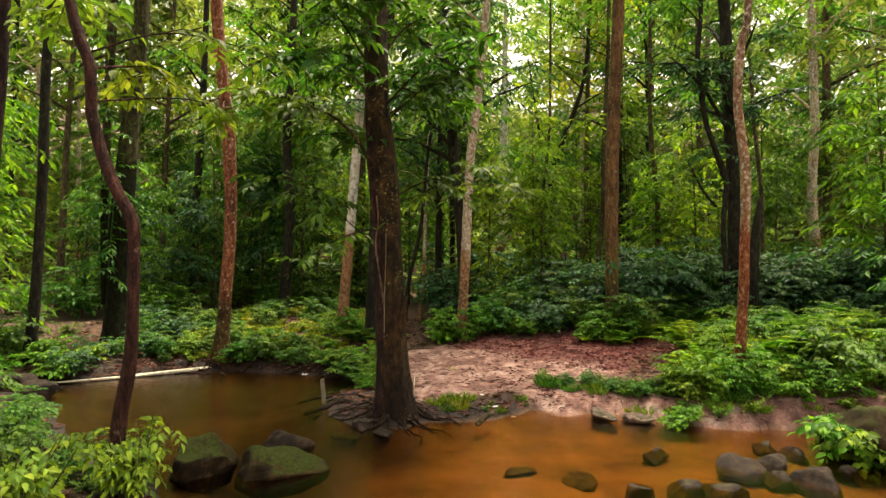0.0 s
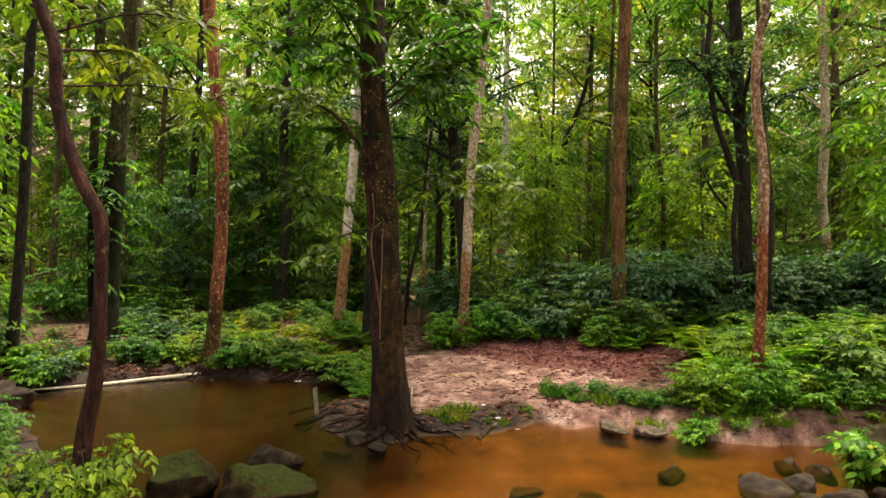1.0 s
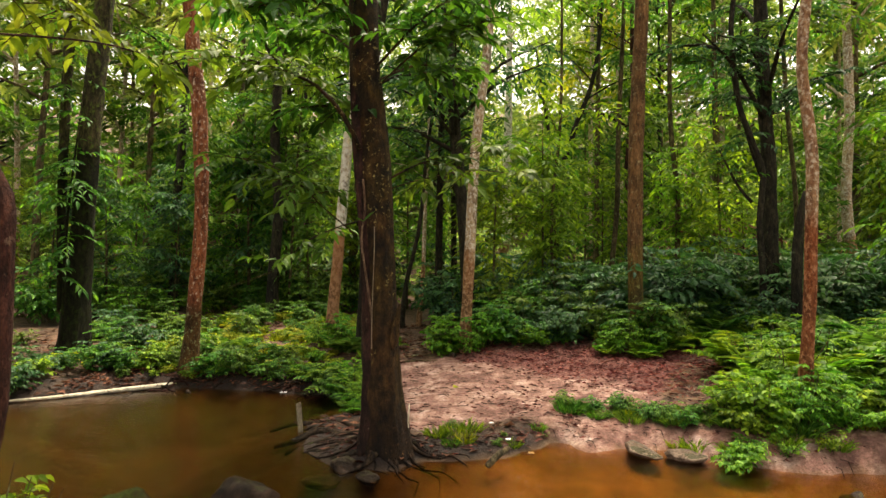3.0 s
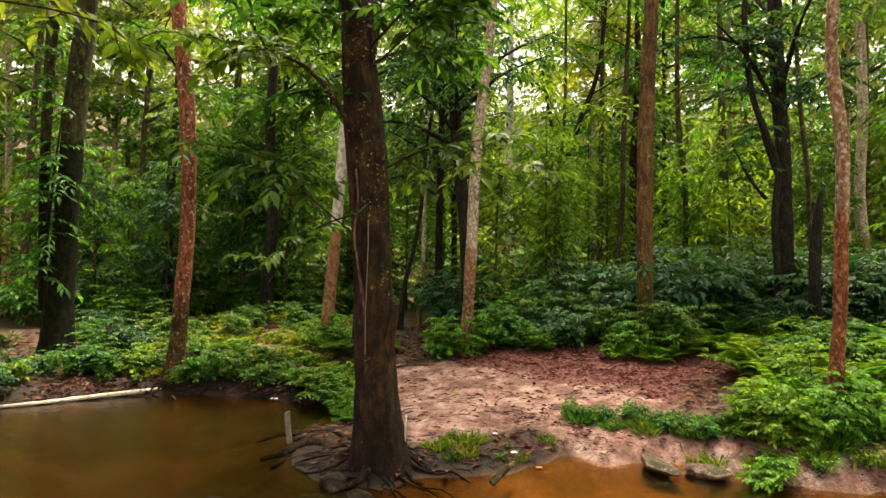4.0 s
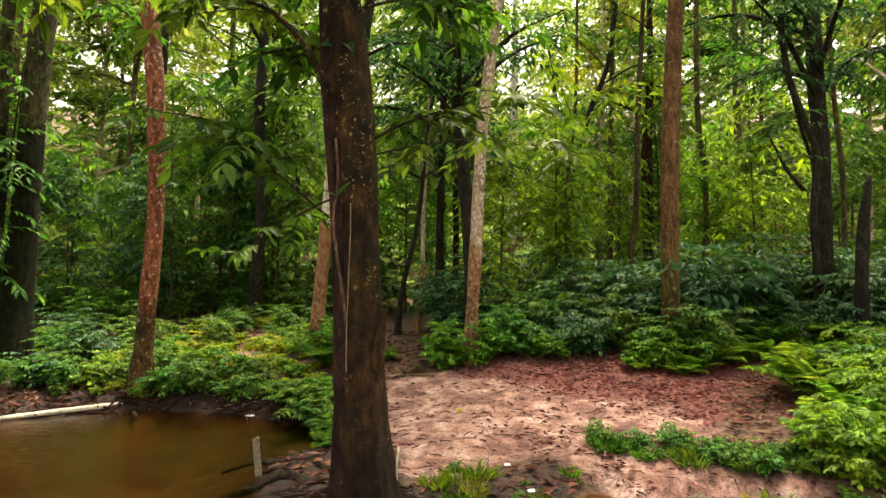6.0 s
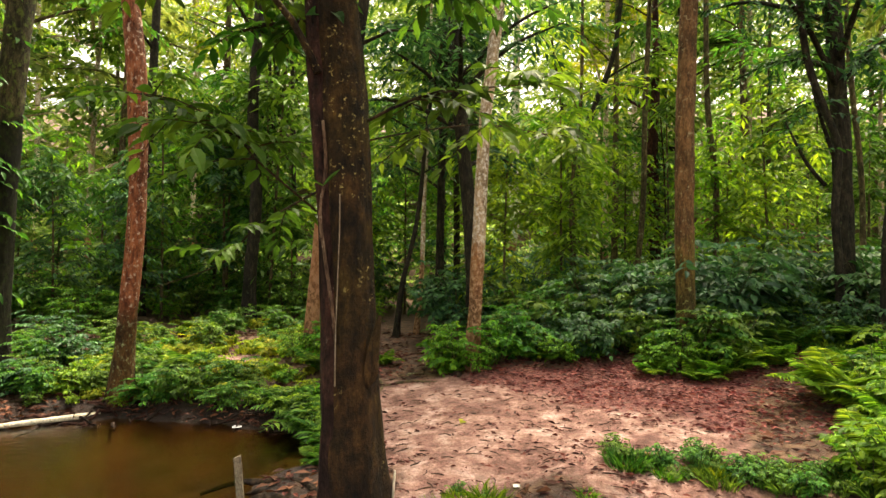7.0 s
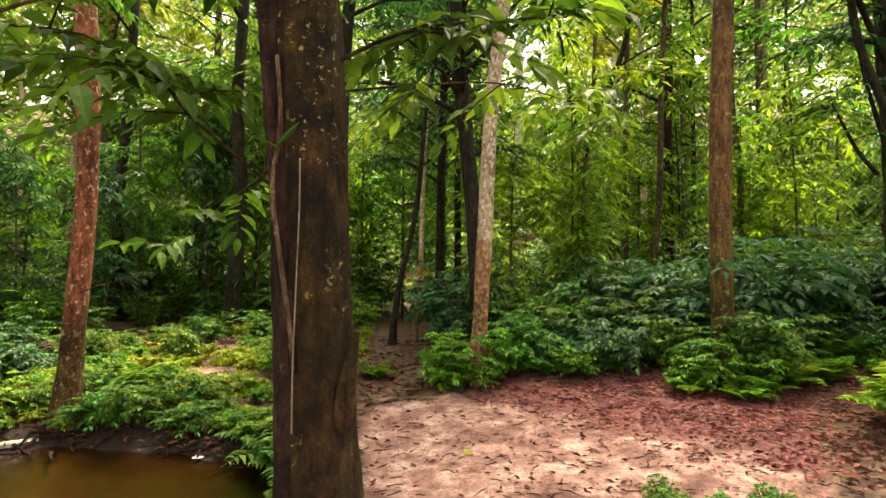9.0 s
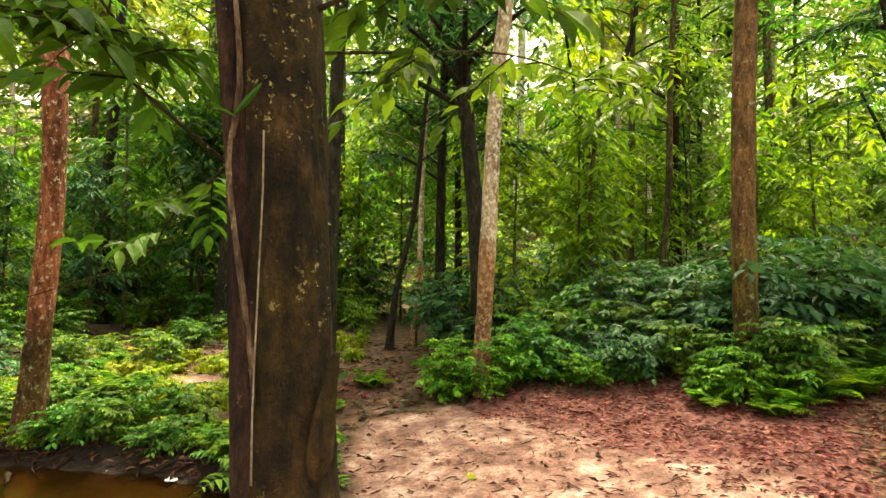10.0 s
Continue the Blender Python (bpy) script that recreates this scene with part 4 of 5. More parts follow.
def sapling(seed, mat, tall, leaf, what="slender leafy sapling in the understorey"):
    def build():
        rng = np.random.default_rng(seed)
        ob = thing("sapling", what, "sapling", "saplings")
        bend = rng.uniform(-0.3, 0.3, 2)
        stem = [(0, 0, -0.1, 0.03), (bend[0] * 0.4, bend[1] * 0.4, tall * 0.5, 0.022), (bend[0], bend[1], tall, 0.006)]
        line = curve(stem, 0.1)
        part("trunk", tube(stem, 0.4, 6), BARK_BROWN, ob, smooth=True)
        wood, blades = [], []
        for k in range(22):
            at = line[int(len(line) * rng.uniform(0.22, 0.99))]
            way = way_out(rng, 0.0, 0.5)
            reach = (0.35 + 0.3 * (1 - at[2] / tall)) * tall * 0.42 * rng.uniform(0.6, 1.1)
            pts = [(*at[:3], 0.009), (*(at[:3] + way * reach * 0.5), 0.006), (*(at[:3] + way * reach - np.array([0, 0, 0.12 * reach])), 0.003)]
            wood.append(tube(pts, 0.4, 4))
            blades += sprays_on(rng, pts, 6, 0.14 * tall, leaf, 9, 0.5, 0.36, False, first=0.2)[0]
        tagged(part("branchwork", joined(wood), BARK_BROWN, ob), kind="stuff")
        part("foliage", joined(blades), mat, ob)
        return ob
    return build


def forest_tree(seed, mat, bark, tall, low, radius, leaf=0.3, limbs=24, each=9, what="tall forest tree with a dense green crown"):
    def build():
        rng = np.random.default_rng(seed)
        ob = thing("tree", what, "tree", "forest trees")
        lean = rng.uniform(-0.5, 0.5, 2)
        r = rng.uniform(0.07, 0.13)
        stem = [(0, 0, -0.3, r * 1.3), (lean[0] * 0.2, lean[1] * 0.2, tall * 0.3, r), (lean[0], lean[1], tall * 0.8, r * 0.6), (lean[0], lean[1], tall, 0.03)]
        line = curve(stem, 0.3)
        part("trunk", tube(stem, 0.6, 9, 0.12, 4, 0.3, seed), bark, ob, smooth=True)
        wood, blades = [], []
        for k in range(limbs):
            z = low + (tall - low) * (k + rng.uniform(0, 1)) / limbs
            at = line[np.argmin(np.abs(line[:, 2] - z))]
            way = way_out(rng, 0.05, 0.6)
            reach = radius * rng.uniform(0.5, 1.05) * (1.0 - 0.35 * (z - low) / (tall - low))
            pts = [(*at[:3], 0.05), (*(at[:3] + way * reach * 0.5 + np.array([0, 0, 0.1 * reach])), 0.035), (*(at[:3] + way * reach), 0.012)]
            wood.append(tube(pts, 0.6, 5))
            blades += sprays_on(rng, pts, each, 0.95, leaf, 11, 0.4, 0.4, False, first=0.2)[0]
        tagged(part("branchwork", joined(wood), bark, ob, smooth=True), kind="stuff")
        part("foliage", joined(blades), mat, ob)
        return ob
    return build


rng = np.random.default_rng(77)
SHRUBS = {
    "bright_a": shrub(101, LEAF_BRIGHT, 0.75, 0.095, 17, 12, width=0.55), "bright_b": shrub(102, LEAF_BRIGHT, 0.55, 0.092, 15, 9, width=0.58),
    "bright_c": shrub(103, LEAF_BRIGHT, 0.9, 0.08, 20, 14, width=0.45),
    "front_b": shrub(105, LEAF_BRIGHT, 0.65, 0.085, 13, 6, width=0.5),
    "mid_a": shrub(111, LEAF_MID, 1.2, 0.13, 18, 12, "undergrowth", "dense mid-green undergrowth bush", 0.5, name="bush"),
    "mid_b": shrub(112, LEAF_MID, 0.9, 0.11, 18, 12, "undergrowth", "dense mid-green undergrowth bush", 0.55, name="bush"),
    "dark_a": shrub(121, LEAF_DARK, 1.35, 0.14, 19, 13, "undergrowth", "dense dark green undergrowth bush", 0.5, 1.0, "bush"),
    "dark_b": shrub(122, LEAF_DARK, 1.0, 0.12, 18, 12, "undergrowth", "dense dark green undergrowth bush", 0.5, 1.0, "bush"),
    "dark_c": shrub(123, LEAF_DARK, 1.75, 0.18, 22, 12, "undergrowth", "tall dense dark green undergrowth bush with broad leaves", 0.45, 0.9, "bush"),
    "low_weed": shrub(124, LEAF_MID, 0.3, 0.055, 16, 9, "low plants", "low dark green weed on the sand", 0.45, name="ground_plant"),
    "yellow_a": shrub(131, LEAF_YELLOW, 0.3, 0.08, 13, 7, "low plants", "low yellow-green plant on the bank", 0.55, name="ground_plant"),
    "yellow_b": shrub(132, LEAF_BRIGHT, 0.32, 0.08, 12, 7, "low plants", "low bright green plant on the bank", 0.55, name="ground_plant"),
}
FERNS = {"fern_a": fern(201, LEAF_BRIGHT, 0.8), "fern_b": fern(202, LEAF_MID, 0.9), "fern_c": fern(203, LEAF_BRIGHT, 0.55, 9), "fern_d": fern(205, LEAF_MID, 1.3, 10, 30, 0.17), "broad": fern(204, LEAF_MID, 0.6, 8, 9, 0.3)}
TUFTS = {"grass_a": grass(211, LEAF_BRIGHT, 0.2, 120, 0.14), "grass_b": grass(212, LEAF_MID, 0.26, 150, 0.18), "grass_c": grass(213, LEAF_YELLOW, 0.16, 90)}
SAPLINGS = {"sapling_a": sapling(221, LEAF_MID, 3.2, 0.17), "sapling_b": sapling(222, LEAF_BRIGHT, 4.4, 0.2), "sapling_c": sapling(223, LEAF_MID, 5.2, 0.22),
            "sapling_d": sapling(224, LEAF_DARK, 3.6, 0.19), "sapling_e": sapling(225, LEAF_MID, 5.8, 0.22)}
FOREST = {"tree_a": forest_tree(231, LEAF_FAR_HAZED, BARK_BROWN, 15, 5.0, 3.2), "tree_b": forest_tree(232, LEAF_FAR_HAZED, BARK_BROWN, 17, 5.5, 3.4),
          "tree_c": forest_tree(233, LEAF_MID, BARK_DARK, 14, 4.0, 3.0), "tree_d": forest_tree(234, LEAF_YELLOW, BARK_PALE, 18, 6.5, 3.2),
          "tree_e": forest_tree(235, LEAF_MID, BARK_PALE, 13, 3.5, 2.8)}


def scatter(kinds, table, xr, yr, count, size=(0.8, 1.2), gap=0.35, ok=None, tall=1.0):
    done, tries = [], 0
    while len(done) < count and tries < count * 40:
        tries += 1
        x, y = rng.uniform(*xr), rng.uniform(*yr)
        if height(x, y) < 0.03 or (ok and not ok(x, y)) or any(math.hypot(x - a, y - b) < gap for a, b in done):
            continue
        done.append((x, y))
        key = kinds[int(rng.integers(len(kinds)))]
        put(key, table[key], spot(x, y, rng.uniform(0, 6.28), rng.uniform(*size), tall=tall))


def off_sand(x, y):
    return float(sand_share(np.array([x]), np.array([y]))[0]) < 0.12


def right_bank(x, y):
    return x > 3.25 + min(1.4, max(-0.2, 0.55 * (y - 7.6)))


def open_sky(x, y):
    """Keeps a gap in the canopy beyond the clearing."""
    return off_sand(x, y) and not (0.05 * y - 0.6 < x < 0.125 * y + 1.0 and y > 16) and not -0.49 < x / (y - 4.6) < -0.43


# right bank, bright
scatter(("bright_a", "mid_b", "bright_c", "mid_b", "bright_b", "bright_c"), SHRUBS, (2.85, 6.5), (6.85, 9.3), 44, (0.4, 0.9), 0.28, right_bank)
scatter(("bright_a", "mid_b"), SHRUBS, (4.6, 8.5), (6.3, 9.8), 18, (0.7, 1.05), 0.4)
scatter(("bright_b", "bright_c", "yellow_b"), SHRUBS, (2.65, 6.0), (6.55, 7.2), 36, (0.35, 0.65), 0.16, lambda x, y: x > 2.3 + 0.9 * (y - 6.5))
# back belt, dark
scatter(("dark_a", "dark_b", "mid_a"), SHRUBS, (-0.2, 10.0), (11.7, 15.5), 60, (0.8, 1.25), 0.5, lambda x, y: x > 1.0 or y > 12.2 and off_sand(x, y))
scatter(("dark_c", "dark_c", "dark_a"), SHRUBS, (2.2, 9.5), (11.5, 13.8), 24, (0.8, 1.15), 0.55, off_sand)
scatter(("mid_b", "dark_b", "dark_b"), SHRUBS, (1.1, 8.0), (10.9, 12.2), 34, (0.5, 0.85), 0.3, off_sand)
scatter(("bright_b", "yellow_b", "bright_a"), SHRUBS, (-0.4, 5.5), (10.4, 11.9), 40, (0.35, 0.65), 0.25, off_sand)
# left bank
scatter(("yellow_a", "yellow_a", "yellow_b"), SHRUBS, (-6.0, -1.5), (9.6, 15.5), 150, (0.35, 0.95), 0.15, lambda x, y: float(sand_share(np.array([x]), np.array([y]))[0]) < 0.3)
scatter(("yellow_a", "grass_c"), {**SHRUBS, **TUFTS}, (-5.2, -1.7), (10.4, 15.0), 70, (0.5, 1.2), 0.18)
scatter(("mid_b", "dark_b", "mid_b"), SHRUBS, (-8.5, -4.8), (9.6, 12.5), 13, (0.35, 0.8), 0.35)
scatter(("mid_a", "mid_b", "dark_b", "bright_c"), SHRUBS, (-11, -1.5), (13.2, 18.5), 34, (0.7, 1.1), 0.5, lambda x, y: off_sand(x, y) and (y > 16.0 or x < -6.0))
scatter(("mid_b", "dark_b", "bright_b"), SHRUBS, (-8.0, -5.4), (5.5, 9.0), 22, (0.6, 1.0), 0.35)
scatter(("yellow_a", "yellow_b", "bright_b", "mid_b"), SHRUBS, (-4.5, -1.3), (8.4, 10.4), 36, (0.3, 0.58), 0.17, lambda x, y: 0.1 < shore_distance(x, y) < 0.9)
scatter(("mid_b", "dark_b", "low_weed"), SHRUBS, (-6.4, -4.4), (8.2, 10.6), 8, (0.3, 0.6), 0.25, lambda x, y: 0.3 < shore_distance(x, y) < 1.4)
scatter(("mid_b", "bright_a", "mid_b"), SHRUBS, (-5.6, -1.8), (10.6, 15.0), 9, (0.4, 0.7), 0.5, off_sand)
# front bank beside the pool
scatter(("low_weed", "mid_b", "low_weed"), SHRUBS, (-4.6, -2.4), (3.7, 6.2), 22, (0.4, 0.7), 0.2, lambda x, y: 0.08 < shore_distance(x, y) < 0.8)
scatter(("mid_b", "mid_b", "bright_a"), SHRUBS, (-4.4, -2.9), (3.2, 4.2), 12, (0.5, 0.75), 0.3)
for x, y, s in ((-2.10, 3.95, 0.85), (-2.17, 3.98, 0.95), (-2.24, 4.02, 0.7), (-2.55, 3.4, 1.0), (-2.68, 3.5, 1.0), (-2.8, 3.35, 1.1)):
    put("front_b", SHRUBS["front_b"], spot(x, y, x * 9, s * 0.85, tall=1.5 if x > -2.3 else 1.15))
# plants at the feet of the trees
for key, x, y, s in (("bright_a", -0.05, 11.0, 0.9), ("bright_c", 0.28, 10.82, 0.6), ("bright_a", 0.6, 11.15, 0.9), ("bright_c", 0.1, 11.2, 0.85), ("mid_b", 0.9, 11.4, 0.9),
                     ("bright_c", 2.85, 10.25, 0.7), ("bright_a", 3.15, 10.2, 0.75), ("mid_b", 3.45, 10.4, 0.9), ("bright_a", 2.65, 10.5, 0.8), ("mid_b", 3.1, 10.45, 0.9),
                     ("bright_c", -2.3, 11.55, 0.7), ("bright_a", -2.0, 11.6, 0.8), ("bright_a", -4.4, 9.65, 0.6), ("mid_b", -4.8, 9.5, 0.5), ("bright_b", -3.4, 9.7, 0.6),
                     ("bright_c", 3.55, 6.85, 0.65), ("bright_a", 3.85, 6.9, 0.7), ("bright_b", -1.6, 9.6, 0.6), ("bright_a", -1.25, 9.3, 0.6), ("yellow_a", -2.7, 9.75, 0.8)):
    put(key, SHRUBS[key], spot(x, y, x * 13, s))
# shore plants
for x, y, s in ((2.62, 6.42, 0.5), (2.72, 6.5, 0.45), (2.85, 7.0, 0.7), (3.9, 5.35, 1.1), (3.98, 5.3, 1.0), (4.1, 5.85, 0.8)):
    put("bright_b", SHRUBS["bright_b"], spot(x, y, x * 7, s))
for x, y, s in ((-1.05, 8.35, 0.4), (-1.25, 8.75, 0.45)):
    put("bright_c", SHRUBS["bright_c"], spot(x, y, x * 5, s))
scatter(("fern_a", "fern_c"), FERNS, (3.0, 6.5), (7.0, 9.6), 18, (0.9, 1.5), 0.4, right_bank)
scatter(("fern_a", "fern_b", "fern_c"), FERNS, (0.8, 6.5), (10.6, 12.2), 16, (0.7, 1.2), 0.5, off_sand)
scatter(("fern_b", "fern_c"), FERNS, (-5.5, -1.0), (9.7, 12.0), 10, (0.6, 1.0), 0.5, off_sand)
for x, y, s in ((5.4, 8.5, 1.1), (4.9, 8.3, 1.0), (4.15, 7.1, 0.6), (5.9, 8.8, 1.1), (4.7, 7.5, 0.75)):
    put("fern_d", FERNS["fern_d"], spot(x, y, x * 3, s))
for x, y, s in ((-1.1, 7.9, 0.7), (-1.2, 8.45, 0.8), (-1.1, 8.9, 0.9)):
    put("fern_b", FERNS["fern_b"], spot(x, y, x * 3, s * 0.6))
for x, y, s in ((-1.55, 8.95, 1.1), (-1.75, 9.2, 1.0), (-1.35, 8.75, 1.15), (-1.95, 9.4, 0.9), (-1.5, 9.3, 1.0), (-3.3, 9.55, 0.8), (-2.85, 9.6, 0.7)):
    put("broad", FERNS["broad"], spot(x, y, x * 4, s))


def grass_band(x, y):
    return abs(y - 7.62 + 0.38 * (x - 1.4)) < 0.2


scatter(("grass_b", "grass_c", "grass_a"), TUFTS, (1.3, 2.9), (6.9, 7.8), 13, (0.35, 0.7), 0.14, grass_band)
scatter(("low_weed", "grass_b", "low_weed", "grass_c", "low_weed"), {**SHRUBS, **TUFTS}, (1.25, 2.9), (6.9, 7.9), 34, (0.3, 0.7), 0.09, grass_band)
scatter(("low_weed", "low_weed", "grass_b"), {**SHRUBS, **TUFTS}, (-0.25, 1.2), (6.45, 7.4), 9, (0.2, 0.38), 0.15)
scatter(("grass_a", "grass_b"), TUFTS, (2.4, 4.5), (6.4, 9.3), 12, (0.5, 0.9), 0.15, lambda x, y: x > 2.6 + 0.5 * (y - 6.8))
scatter(("grass_a", "grass_c"), TUFTS, (-0.1, 1.4), (6.7, 7.2), 6, (0.4, 0.8), 0.15)
scatter(("grass_b", "grass_a"), TUFTS, (0.2, 6.0), (10.2, 11.6), 34, (0.6, 1.1), 0.15, lambda x, y: y > (9.95 + 0.1 * (x - 2.4) if x > 2.4 else 11.05))
for key, x, y, s in (("fern_a", 3.1, 10.0, 0.65), ("fern_a", 3.45, 10.15, 0.75), ("fern_c", 2.5, 10.2, 0.9), ("fern_c", 2.9, 9.85, 0.8), ("fern_a", 3.3, 10.5, 0.95), ("fern_a", 3.9, 10.2, 0.75),
                     ("fern_c", 2.05, 11.2, 0.8), ("fern_c", 1.2, 11.2, 0.8), ("fern_c", -1.05, 11.5, 0.8), ("fern_c", 0.0, 10.85, 0.6)):
    put(key, FERNS[key], spot(x, y, x * 3, s))
scatter(("dark_a", "mid_a"), SHRUBS, (-12, 14), (17.0, 26.0), 50, (1.1, 1.7), 0.8)
put("dead", shrub(141, LEAF_DRY, 3.4, 0.32, 18, 10, "", "brown dead branches with withered leaves", 0.5, name="dead_brush"), spot(9.39, 22.0, 0.3))
scatter(("yellow_b", "front_b"), SHRUBS, (2.3, 5.6), (6.3, 6.75), 18, (0.25, 0.5), 0.15)
scatter(("grass_a", "grass_c"), TUFTS, (1.6, 5.5), (6.4, 6.9), 18, (0.5, 0.9), 0.15)
# saplings and forest
scatter(("sapling_a", "sapling_b"), SAPLINGS, (-0.2, 10.0), (13.5, 17.5), 11, (0.8, 1.2), 0.8, off_sand)
scatter(("sapling_a", "sapling_b", "sapling_d"), SAPLINGS, (-10.0, -1.8), (13.0, 19.0), 12, (0.8, 1.2), 0.7, lambda x, y: off_sand(x, y) and (y > 16.5 or x < -6.0))
scatter(("sapling_c", "sapling_e", "sapling_b"), SAPLINGS, (-14.0, 14.0), (16.5, 24.0), 26, (0.9, 1.4), 0.9, off_sand)
scatter(("sapling_b", "sapling_a", "sapling_e"), SAPLINGS, (-9.5, -6.5), (6.5, 11.0), 6, (0.8, 1.1), 0.7)
scatter(("sapling_b", "sapling_c", "sapling_a"), SAPLINGS, (7.0, 10.5), (7.5, 12.5), 6, (0.8, 1.2), 0.7)
scatter(("tree_a", "tree_b", "tree_c", "tree_d", "tree_e"), FOREST, (-22, 22), (17.0, 24.0), 13, (0.85, 1.25), 2.2, open_sky)
scatter(("tree_a", "tree_b", "tree_d"), FOREST, (-26, 26), (25.0, 38.0), 15, (0.9, 1.3), 2.6, open_sky)
scatter(("sapling_c", "sapling_e", "sapling_d"), SAPLINGS, (-7.5, -1.6), (15.0, 20.0), 6, (1.0, 1.4), 0.9, off_sand)
scatter(("tree_c", "tree_e"), FOREST, (-10, 0.5), (18.0, 26.0), 3, (0.85, 1.1), 1.8, open_sky)
scatter(("tree_c", "tree_e"), FOREST, (8.5, 15), (19.0, 24.0), 1, (0.8, 1.1), 2.0)
scatter(("tree_a", "tree_c", "tree_e"), FOREST, (-17, -10.5), (2.0, 17.0), 3, (0.85, 1.15), 2.4)
scatter(("tree_a", "tree_c", "tree_b"), FOREST, (11.0, 17), (2.0, 17.0), 4, (0.85, 1.15), 2.4)
# unseen trees behind the viewpoint, added to close off the open sky there
scatter(("tree_a", "tree_b", "tree_e"), FOREST, (-16, 16), (-24.0, -13.0), 10, (0.9, 1.2), 3.0)


# ---------------------------------------------------------------- far woods
FAR_X, FAR_Y = np.arange(-70.0, 71.0), np.arange(10.0, 71.0)
FAR_Z = ground_height(*np.meshgrid(FAR_X, FAR_Y, indexing="ij"))


def far_height(x, y):
    """The hillside's height from a grid of one metre."""
    return float(FAR_Z[int(round(min(70, max(-70, x)))) + 70, int(round(min(70, max(10, y)))) - 10])


def far_woods():
    r = np.random.default_rng(301)
    blades = []
    for k in range(17000):
        a = r.uniform(-1.25, 1.25)
        d = r.uniform(35, 64)
        x, y = math.sin(a) * d, math.cos(a) * d
        z = far_height(x, y)
        tall = 4.0 if 0.07 < x / y < 0.12 or -0.44 < x / y < -0.41 else 20.0
        at = np.array([x, y, z + 0.3 + r.uniform(0, 1) ** 1.15 * tall])
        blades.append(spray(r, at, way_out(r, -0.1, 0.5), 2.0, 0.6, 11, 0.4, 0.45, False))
    ob = tagged(new("far_woods", mesh_of("far_woods", *joined(blades), LEAF_FAR_HAZED)), "distant mass of green forest leaves", "woods", kind="stuff")
    return ob


far_woods()


def far_undergrowth():
    r = np.random.default_rng(302)
    blades = []
    for k in range(7500):
        x, y = r.uniform(-34, 34), r.uniform(21, 46)
        if abs(x) > y * 0.9 + 2:
            continue
        clump = 0.5 + 0.5 * float(wobble(x, y, 0.9, 0.3))
        at = np.array([x, y, far_height(x, y) + 0.1 + r.uniform(0, 1) * (0.8 + 3.2 * clump)])
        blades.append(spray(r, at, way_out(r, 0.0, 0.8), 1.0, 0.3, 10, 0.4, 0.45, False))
    tagged(new("far_undergrowth", mesh_of("far_undergrowth", *joined(blades), LEAF_FAR_HAZED)), "distant low green plants on the hillside", "undergrowth", kind="stuff")


far_undergrowth()


# ---------------------------------------------------------------- stones
def boulder(x, y, z, sx, sy, sz, mat, seed, what, turn=0.0, level=4):
    bm = bmesh.new()
    bmesh.ops.create_icosphere(bm, subdivisions=level, radius=1.0)
    chips = np.random.default_rng(seed + 500)
    for n, d in [(Vector(chips.normal(0, 1, 3)).normalized(), chips.uniform(0.5, 0.85)) for i in range(9)]:
        for v in bm.verts:
            over = v.co.dot(n) - d
            if over > 0:
                v.co -= n * over * 0.9
    for v in bm.verts:
        q = v.co * 1.1 + Vector((seed * 3.7, seed * 1.3, 0))
        k = 1.1 + 0.24 * noise.noise(q) + 0.14 * noise.noise(q * 2.3) + 0.09 * abs(noise.noise(q * 4.6)) + 0.035 * noise.noise(q * 11)
        v.co = Vector((v.co.x * sx, v.co.y * sy, v.co.z * sz)) * k
    me = bpy.data.meshes.new("boulder")
    bm.to_mesh(me)
    bm.free()
    me.materials.append(mat)
    me.polygons.foreach_set("use_smooth", np.full(len(me.polygons), True))
    ob = tagged(new("boulder" if max(sx, sy) > 0.2 else "stone", me), what, "boulder" if max(sx, sy) > 0.2 else "stone", "stream stones")
    ob.matrix_basis = pose(x, y, z, 0, 0, turn)
    return ob


